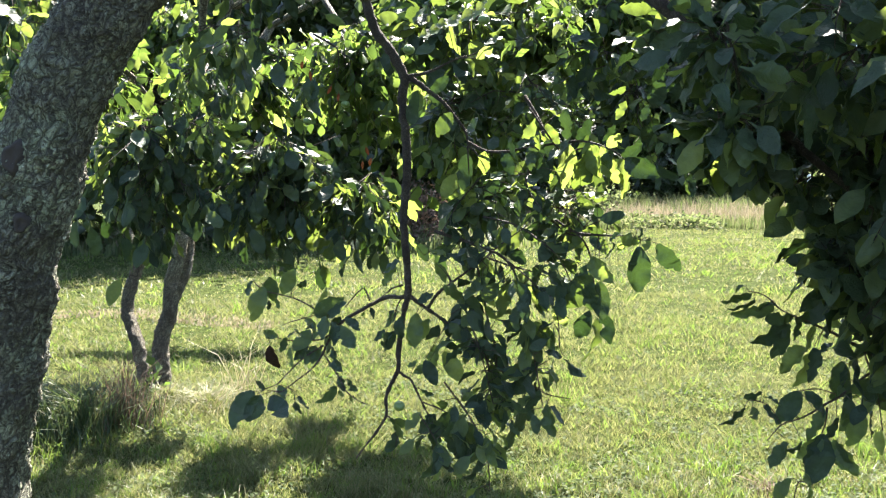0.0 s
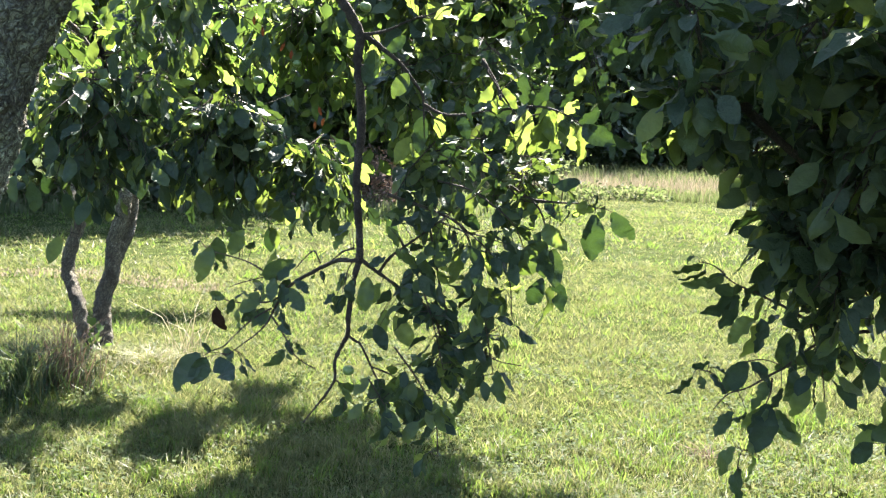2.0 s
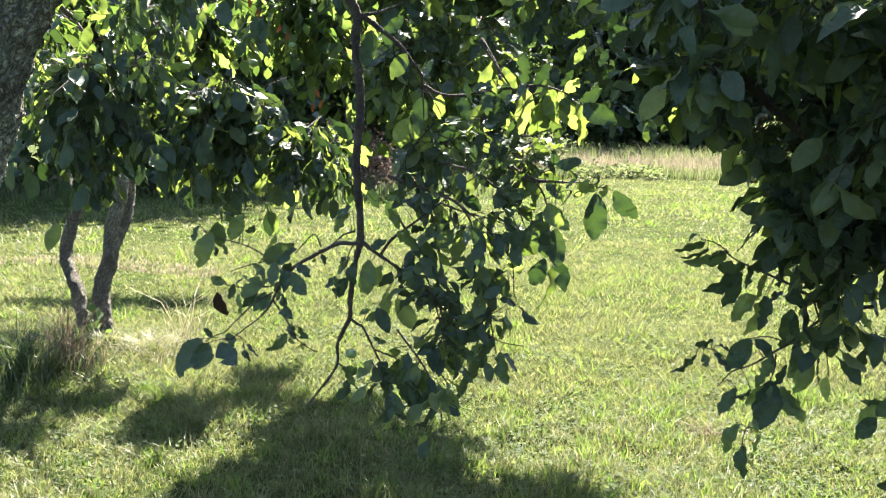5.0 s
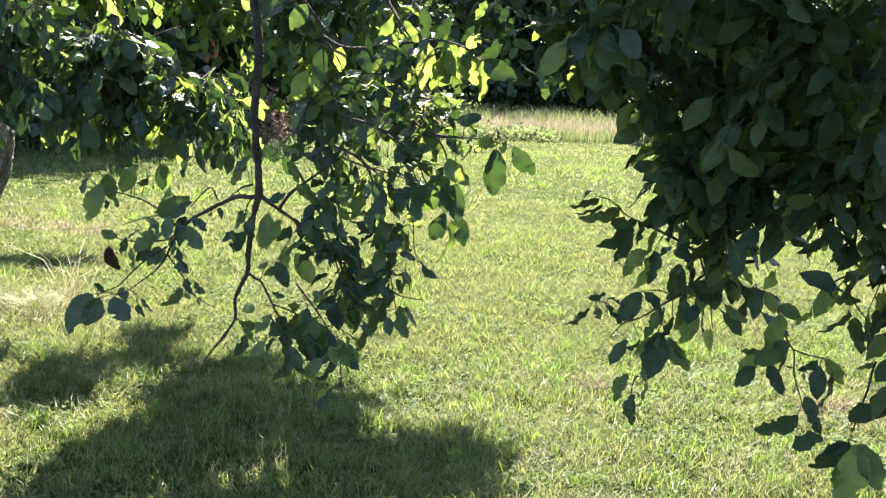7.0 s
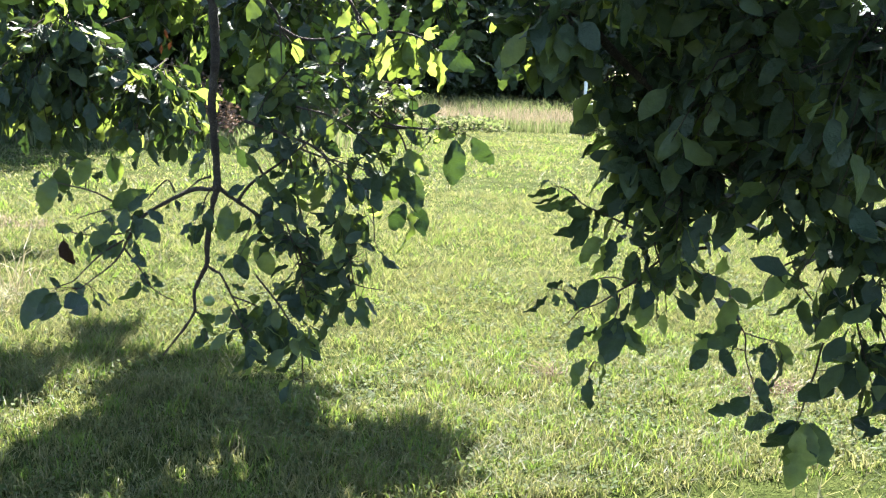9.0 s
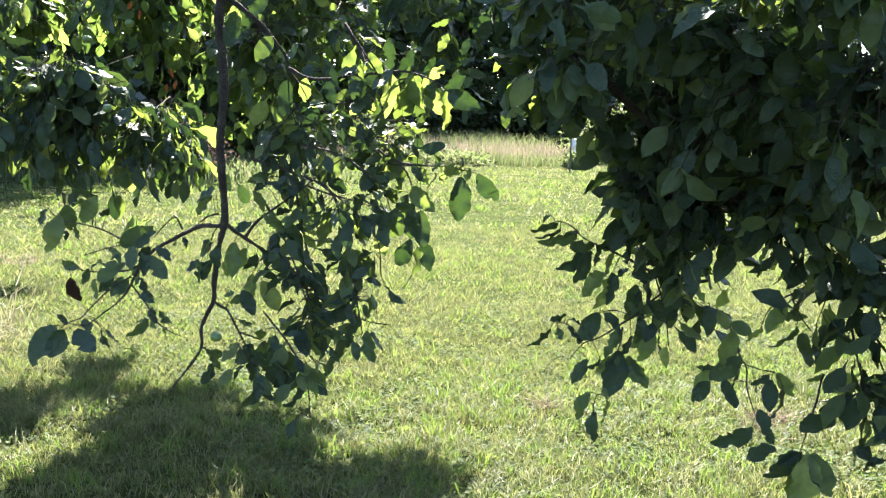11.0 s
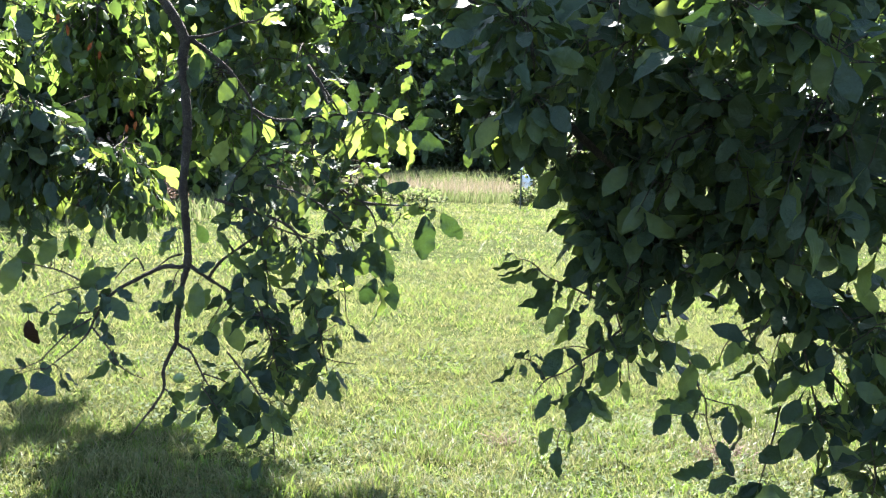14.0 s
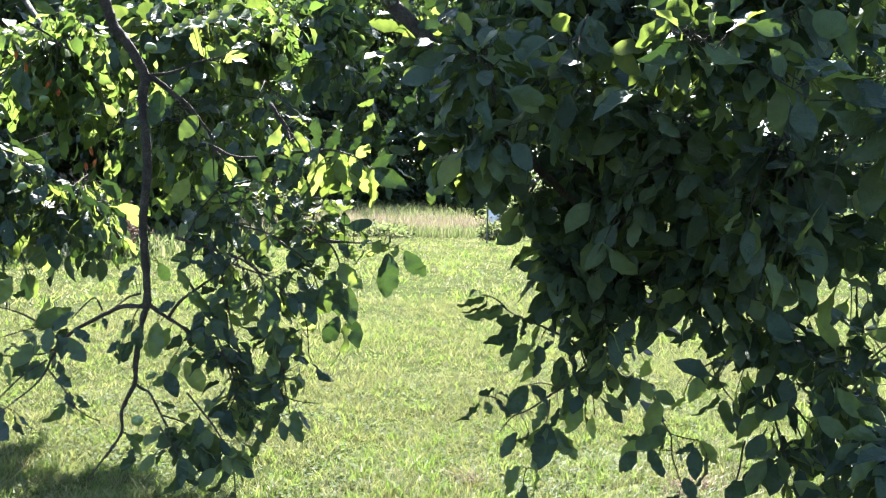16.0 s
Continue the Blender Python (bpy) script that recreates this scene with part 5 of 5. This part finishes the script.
# ---- the three-stemmed apple tree ----
far_tree = thing("apple_tree", (-1.98, 6.3, 0), "three-stemmed apple tree with crooked lichen-grey trunks in long grass", "tree")
for run, r0, r1, label in (
    ([(-2.06, 6.35, -0.08), (-2.09, 6.36, 0.06), (-2.15, 6.42, 0.28), (-2.22, 6.5, 0.41), (-2.26, 6.55, 0.52), (-2.24, 6.6, 0.68), (-2.2, 6.65, 0.85), (-2.27, 6.7, 0.99), (-2.32, 6.75, 1.16), (-2.42, 6.85, 1.6), (-2.5, 6.9, 2.1), (-2.3, 7.0, 2.7)], 0.050, 0.034, "crooked grey stem leaning outward"),
    ([(-1.92, 6.2, -0.1), (-1.92, 6.22, -0.04), (-1.94, 6.25, 0.19), (-1.94, 6.3, 0.37), (-1.89, 6.33, 0.52), (-1.89, 6.38, 0.72), (-1.83, 6.42, 0.95), (-1.82, 6.46, 1.15), (-1.83, 6.5, 1.34), (-1.75, 6.5, 1.7), (-1.6, 6.4, 2.1), (-1.4, 6.4, 2.8)], 0.061, 0.035, "thick crooked stem with rough bark"),
    ([(-1.92, 6.33, 0.45), (-1.9, 6.36, 0.55), (-1.85, 6.42, 0.68), (-1.81, 6.5, 0.83), (-1.8, 6.55, 0.98), (-1.82, 6.6, 1.14), (-1.84, 6.65, 1.3), (-1.75, 6.8, 1.7), (-1.6, 6.9, 2.0), (-1.3, 7.2, 2.6)], 0.045, 0.030, "slim forked stem"),
):
    v, f = tube(run, r0, r1, 32, 14, 0.24, 14.0, 0.0, 0.006)
    part("trunk", mesh_from("trunk", v, f, FAR_BARK), far_tree, label)
for run in ([(-1.4, 6.4, 2.6), (-0.9, 5.8, 2.7), (-0.5, 5.0, 2.2), (-0.3, 4.6, 1.8)], [(-2.3, 7.0, 2.6), (-2.8, 6.2, 2.6), (-3.0, 5.6, 2.1)], [(-1.3, 7.2, 2.6), (-0.5, 6.6, 2.8), (0.3, 5.6, 2.3)],
            [(-1.6, 6.4, 2.1), (-1.3, 5.4, 2.2), (-1.2, 4.6, 1.9)], [(-1.86, 6.5, 1.6), (-1.9, 5.6, 2.1), (-2.0, 4.8, 1.8)]):
    v, f = tube(run, 0.024, 0.006, 8, 6, 0.2, 20.0)
    part("limb", mesh_from("limb", v, f, FAR_BARK), far_tree)
crown = Foliage(31)
# many clumps set along sun rays to shade lawn patches; the highest are unseen
for centre, radii, twigs, per, size in (
    ((0.24, 6.6, 2.6), (0.30, 0.20, 0.15), 60, 9, 0.08), ((-0.26, 6.72, 2.6), (0.28, 0.20, 0.15), 50, 9, 0.08),
    ((-0.40, 4.6, 1.90), (0.42, 0.42, 0.32), 100, 9, 0.07), ((0.12, 4.3, 1.62), (0.36, 0.35, 0.40), 90, 9, 0.068), ((0.45, 4.4, 1.95), (0.4, 0.35, 0.3), 50, 9, 0.07),
    ((0.08, 5.98, 2.3), (0.34, 0.36, 0.25), 190, 9, 0.08), ((0.50, 5.78, 2.3), (0.34, 0.48, 0.28), 230, 9, 0.08), ((0.05, 5.40, 2.3), (0.42, 0.34, 0.28), 200, 9, 0.08), ((0.58, 5.22, 2.2), (0.26, 0.28, 0.25), 80, 9, 0.08), ((0.22, 6.45, 2.9), (0.3, 0.35, 0.2), 60, 9, 0.11), ((0.55, 6.15, 2.9), (0.3, 0.4, 0.2), 60, 9, 0.11), ((-0.1, 5.75, 2.85), (0.3, 0.3, 0.2), 50, 9, 0.11), ((0.88, 4.97, 2.2), (0.34, 0.34, 0.25), 130, 9, 0.078), ((1.05, 5.6, 3.0), (0.4, 0.4, 0.25), 80, 9, 0.12),
    ((-0.66, 6.02, 2.1), (0.28, 0.45, 0.2), 160, 9, 0.078), ((-1.17, 6.22, 2.0), (0.17, 0.22, 0.2), 55, 9, 0.075), ((-1.40, 5.79, 2.1), (0.28, 0.24, 0.2), 90, 9, 0.075),
    ((-0.285, 6.94, 2.3), (0.24, 0.22, 0.2), 60, 9, 0.078), ((-1.68, 6.90, 2.2), (0.42, 0.36, 0.22), 170, 9, 0.08), ((-2.3, 7.9, 2.6), (0.4, 0.4, 0.3), 120, 9, 0.085),
    ((-1.75, 9.2, 2.4), (1.1, 0.28, 0.35), 210, 9, 0.085), ((-1.8, 4.8, 1.9), (0.5, 0.5, 0.4), 90, 9, 0.07), ((0.35, 4.6, 2.2), (0.5, 0.4, 0.25), 50, 9, 0.07),
    ((-2.8, 5.9, 2.2), (0.7, 0.7, 0.5), 150, 9, 0.075), ((-3.1, 7.4, 2.4), (0.7, 0.6, 0.5), 130, 9, 0.08),
    ((-2.6, 6.3, 1.65), (0.3, 0.3, 0.25), 30, 9, 0.07), ((-1.45, 6.0, 1.65), (0.22, 0.22, 0.2), 22, 9, 0.07),
):
    crown.clump(centre, radii, twigs, per, size, droop=1.6)
stems("fine_growth", crown.twigs, TWIG, far_tree, sides=3, per=1, rough=0.0)["kind"] = "stuff"
at, turn, size = crown.arrays()
v, f = joined_leaves([leaf_shape(3, w, 0.3, c, 0.3, 0.05, s, 0.2) for s, (w, c) in enumerate([(0.34, 0.3), (0.37, 0.5), (0.31, 0.2)])], at, turn, size, crown.rng)
part("crown", mesh_from("crown", v, f, PALE_LEAF), far_tree, "hanging green leaves, yellow-green where the sun shines through", "stuff")
apples(far_tree, [(-0.30, 4.42, 1.86), (-0.45, 4.35, 1.80), (-0.18, 4.3, 1.95), (-0.62, 4.3, 1.72), (0.02, 4.1, 1.60), (-0.9, 4.2, 1.7)], 0.042)


# ---- long grass, straw and weeds ----
def tuft(name, seed, x, y, radius, count, length, width, lean, material, label, category):
    rng = np.random.RandomState(seed)
    a, r = rng.uniform(0, 2 * math.pi, count), np.abs(rng.normal(0, 0.5, count)) * radius
    v, f = blades(rng, x + r * np.cos(a), y + r * np.sin(a), length * rng.uniform(0.3, 1.2, count) * np.clip(1.15 - 0.6 * r / radius, 0.3, 1.2), width, lean, 2)
    return tagged(new(name, mesh_from(name, v, f, material, False)), label, category, kind="stuff")


tuft("long_grass", 41, -2.02, 5.1, 0.42, 800, 0.36, 0.0068, 1.5, SHADED_LONG_GRASS, "arching unmown grass round the apple stems, darkened as if shaded", "grass")
tuft("long_grass", 42, -2.5, 5.3, 0.7, 700, 0.34, 0.0068, 1.6, SHADED_LONG_GRASS, "arching unmown grass round the apple stems, darkened as if shaded", "grass")
tuft("dry_grass", 43, -1.86, 5.25, 0.22, 270, 0.50, 0.0042, 0.8, BRUSH, "thin reddish-brown dry stalks standing against the stem", "grass")
tuft("dry_grass", 44, -1.45, 5.75, 0.5, 420, 0.13, 0.0045, 3.2, STRAW, "pale straw and cut grass lying in a heap", "straw")
tuft("long_grass", 48, -1.5, 5.7, 0.6, 1500, 0.12, 0.006, 1.8, GRASS, "light green grass growing through the straw", "grass")
tuft("dry_grass", 45, -1.36, 6.2, 0.22, 34, 0.36, 0.007, 1.6, STRAW, "long bleached straw stalks leaning over", "straw")
tuft("long_grass", 46, -1.75, 5.8, 0.4, 700, 0.13, 0.008, 1.2, GRASS, "light green uncut grass beside the straw", "grass")
tuft("dry_grass", 49, 1.49, 4.18, 0.14, 160, 0.06, 0.006, 2.5, BRUSH, "small bare brown patch in the lawn", "straw")
tuft("dry_grass", 47, 2.5, 3.8, 0.38, 420, 0.06, 0.006, 2.5, BRUSH, "patch of dead brown grass in the lawn", "straw")


def strip(name, seed, x0, x1, y0, y1, count, length, width, material, label, category):
    rng = np.random.RandomState(seed)
    x = rng.uniform(x0, x1, count)
    y = y0 + (y1 - y0) * rng.uniform(0, 1, count) + 0.5 * np.sin(x * 1.3)
    v, f = blades(rng, x, y, length * rng.uniform(0.35, 1.1, count) * (0.75 + 0.3 * patchy(x * 0.6, y * 0.6)), width, 0.5, 2)
    return tagged(new(name, mesh_from(name, v, f, material, False)), label, category, kind="stuff")


strip("meadow_grass", 51, 1.5, 9.2, 22.4, 24.5, 7000, 0.34, 0.016, WEED, "pale green meadow weeds at the lawn's edge", "weeds")
strip("meadow_grass", 52, 1.5, 9.6, 23.2, 31.0, 14000, 0.55, 0.013, SEED_GRASS, "pinkish tan seeding grasses behind the weeds", "grass")
strip("meadow_grass", 55, 1.5, 10.0, 25.0, 32.0, 4500, 0.75, 0.02, WEED, "taller grey-green weeds among the seeding grasses", "weeds")
strip("meadow_grass", 54, 8.6, 18, 23.5, 27.5, 6000, 0.3, 0.02, WEED, "low pale green weeds behind the lawn", "weeds")
strip("dry_grass", 56, -5.5, -1.6, 8.9, 9.4, 1800, 0.05, 0.022, SEED_GRASS, "reddish dry band worn into the lawn", "straw")
strip("undergrowth", 53, -14, 2.5, 16.5, 23.0, 9000, 0.3, 0.05, WEED, "low shaded undergrowth at the wood's edge", "weeds")


def bush(seed, x, y, radius, height, count, leaf, material, label, name="bush"):
    rng = np.random.RandomState(seed)
    ob = thing(name, (x, y, 0), label, "bush")
    for k in range(9):
        a = rng.uniform(0, 2 * math.pi)
        e = np.array((x + radius * 0.7 * math.cos(a), y + radius * 0.7 * math.sin(a), height * rng.uniform(0.6, 0.95)))
        foot = min(0.1, radius * 0.25)
        run = [(x + foot * math.cos(a), y + foot * math.sin(a), -0.03), ((x + e[0]) / 2, (y + e[1]) / 2, e[2] * 0.6), e]
        stems("stem", [(run, min(0.012, radius * 0.05), 0.002)], WOOD_BARK, ob, sides=4, per=3)
    d = unit(rng.normal(size=(count, 3)))
    d[:, 2] = np.abs(d[:, 2])
    lump = 1 + 0.25 * np.sin(d[:, 0] * 5 + seed) * np.cos(d[:, 1] * 6)
    p = d * (rng.uniform(0.25, 1, count) ** 0.5 * lump)[:, None] * np.array((radius, radius, height)) + np.array((x, y, 0.03))
    turn = frames_of(unit(d + rng.normal(scale=0.6, size=(count, 3))), unit(rng.normal(scale=0.5, size=(count, 3)) + np.array((0, 0, 1))))
    v, f = joined_leaves(SMALL_LEAVES, p, turn, leaf * rng.uniform(0.6, 1.3, count), rng)
    part("leaves", mesh_from("leaves", v, f, material), ob, kind="stuff")
    return ob


bush(61, 8.70, 21.6, 0.42, 0.38, 600, 0.10, WEED, "low green weed clump at the edge of the lawn")
bush(62, 6.0, 22.6, 0.9, 0.30, 700, 0.10, WEED, "low green weed clump at the edge of the lawn")
bush(63, 4.6, 22.9, 1.1, 0.32, 700, 0.10, WEED, "low green weed clump at the edge of the lawn")
bush(64, 3.6, 24.4, 1.0, 1.3, 1500, 0.12, WEED, "grey-green weedy bush before the wood")
bush(65, -0.8, 18.6, 1.1, 1.25, 2600, 0.09, BRUSH, "brown withered bush in the shade of the wood")
bush(66, -5.2, 17.6, 1.3, 1.0, 1800, 0.12, WEED, "shaded green bush at the wood's edge")
bush(67, -8.5, 16.8, 1.5, 1.3, 1800, 0.12, WEED, "shaded green bush at the wood's edge")
bush(68, 10.5, 24.2, 1.2, 1.4, 1600, 0.12, WEED, "green weedy bush before the wood")

bush(69, -1.90, 5.95, 0.10, 0.24, 16, 0.09, TALL_GRASS, "young green sapling sprouting at the foot of the apple stems", "sapling")

# ---- fence post and drum ----
post = thing("fence_post", (7.87, 19.9, 0), "green steel fence post with white-painted top beside the lawn", "post")


def box(x0, x1, y0, y1, z0, z1):
    bm = bmesh.new()
    bmesh.ops.create_cube(bm, size=1)
    for q in bm.verts:
        q.co = Vector(((x0 + x1) / 2 + q.co.x * (x1 - x0), (y0 + y1) / 2 + q.co.y * (y1 - y0), (z0 + z1) / 2 + q.co.z * (z1 - z0)))
    bmesh.ops.bevel(bm, geom=bm.edges[:], offset=min(x1 - x0, y1 - y0, z1 - z0) * 0.2, segments=2, affect="EDGES")
    return bm


def from_bm(name, bm, material, parent, label=""):
    me = bpy.data.meshes.new(name)
    bm.to_mesh(me)
    bm.free()
    me.materials.append(material)
    return part(name, me, parent, label)


from_bm("shaft", box(7.852, 7.888, 19.895, 19.905, -0.3, 0.92), POST_STEEL, post, "dark green steel shaft")
from_bm("web", box(7.866, 7.874, 19.905, 19.94, -0.3, 0.92), POST_STEEL, post)
from_bm("top", box(7.835, 7.905, 19.885, 19.945, 0.92, 1.32), POST_WHITE, post, "white-painted post top")

drum = thing("drum", (9.70, 24.0, 0), "small white plastic drum standing in the weeds", "drum")
v, f = [], []
PROFILE = [(0.0, 0.0), (0.15, 0.0), (0.165, 0.02), (0.165, 0.20), (0.172, 0.21), (0.172, 0.23), (0.165, 0.24), (0.165, 0.44), (0.172, 0.45), (0.172, 0.47), (0.165, 0.48), (0.165, 0.60), (0.15, 0.64), (0.12, 0.645), (0.0, 0.64)]
for r, z in PROFILE:
    for k in range(24):
        v.append((9.70 + r * math.cos(k * math.pi / 12), 24.0 + r * math.sin(k * math.pi / 12), z))
for i in range(len(PROFILE) - 1):
    for k in range(24):
        a, b = i * 24 + k, i * 24 + (k + 1) % 24
        f.append((a, b, b + 24, a + 24))
part("body", mesh_from("body", v, f, DRUM_WHITE), drum)
from_bm("cap", box(9.66, 9.74, 23.96, 24.04, 0.64, 0.68), DRUM_WHITE, drum)


# ---- the wood behind ----
def wood_tree(seed, x, y, height, spread, low, count):
    rng = np.random.RandomState(seed)
    ob = thing("tree", (x, y, 0), "tall dark broad-leaved tree of the wood", "tree", "trees of the wood")
    lean = rng.normal(scale=0.4, size=2)
    top = np.array((x + lean[0], y + lean[1], height * 0.85))
    v, f = tube([(x, y, -0.1), (x + lean[0] * 0.3, y + lean[1] * 0.3, height * 0.3), top], 0.20, 0.05, 12, 8, 0.2, 6.0, 0.08)
    part("trunk", mesh_from("trunk", v, f, WOOD_BARK), ob)
    runs, at, turn, size = [], [], [], []
    for k in range(26):
        u = rng.uniform(0.0, 1.0)
        a = rng.uniform(0, 2 * math.pi)
        z0 = low + (height - low) * u
        reach = spread * (0.55 + 0.45 * math.sin(math.pi * min(1, u * 0.8 + 0.2))) * rng.uniform(0.6, 1.1)
        b = np.array((x + lean[0] * z0 / height, y + lean[1] * z0 / height, z0 * 0.85))
        e = b + np.array((reach * math.cos(a), reach * math.sin(a), rng.uniform(-0.6, 0.8)))
        runs.append(([b, (b + e) / 2 + np.array((0, 0, 0.4)), e], 0.045, 0.012))
        n = count * 4 // 104
        s = b + (e - b) * rng.uniform(0.25, 1.1, n)[:, None] + rng.normal(scale=(0.55, 0.55, 0.38), size=(n, 3)) * spread / 3
        at.append(s)
        turn.append(frames_of(unit(rng.normal(size=(n, 3)) + np.array((0, 0, -0.5))), unit(rng.normal(scale=0.6, size=(n, 3)) + np.array((0, 0, 1)))))
        size.append(0.29 * rng.uniform(0.6, 1.3, n))
    stems("limb", runs, WOOD_BARK, ob, sides=5, per=3)
    v, f = joined_leaves(SMALL_LEAVES, np.concatenate(at), np.concatenate(turn), np.concatenate(size), rng)
    part("crown", mesh_from("crown", v, f, WOOD_LEAF), ob, kind="stuff")


for k, (x, y, h, s, low, n) in enumerate((
    (-14.0, 18.0, 11, 3.6, 0.6, 8000), (-10.0, 18.8, 11, 3.6, 0.5, 11000), (-6.0, 19.6, 10.5, 3.4, 0.6, 13000), (-2.9, 21.6, 11, 3.2, 0.7, 13000), (-0.2, 26.0, 12, 3.4, 0.5, 12000),
    (4.0, 35.5, 12, 3.8, 0.3, 12000), (8.2, 37.0, 11, 3.8, 0.3, 11000), (12.6, 37.0, 11, 3.8, 0.3, 11000), (17.3, 36.5, 11, 3.8, 0.3, 10000), (22.5, 34.5, 9, 4.0, 0.3, 9000),
    (26.5, 28.0, 10, 4.2, 0.4, 8000), (6.1, 39.5, 14, 4.0, 0.4, 10000), (10.4, 40.0, 14, 4.0, 0.4, 10000), (14.8, 40.0, 14, 4.0, 0.4, 10000), (1.6, 30.5, 12, 3.4, 0.4, 9000), (-13.0, 26.0, 14, 4.4, 0.8, 8000), (-7.5, 28.0, 14, 4.4, 0.8, 8000), (-2.0, 31.0, 15, 4.6, 0.8, 8000), (4.5, 40.0, 16, 5.0, 0.6, 9000),
    (11.0, 42.0, 17, 5.2, 0.6, 9000), (18.0, 41.0, 17, 5.2, 0.6, 9000), (25.0, 39.0, 17, 5.2, 0.6, 9000), (31.0, 35.0, 16, 5.2, 0.6, 8000), (33.0, 27.0, 15, 5.0, 0.6, 8000),
    # two unseen trees beside the viewpoint, added to block low skylight
    (12.0, 1.0, 7, 3.4, 0.6, 5000), (-10.0, 0.0, 7, 3.4, 0.6, 5000),
)):
    wood_tree(80 + k, x, y, h, s, low, n)
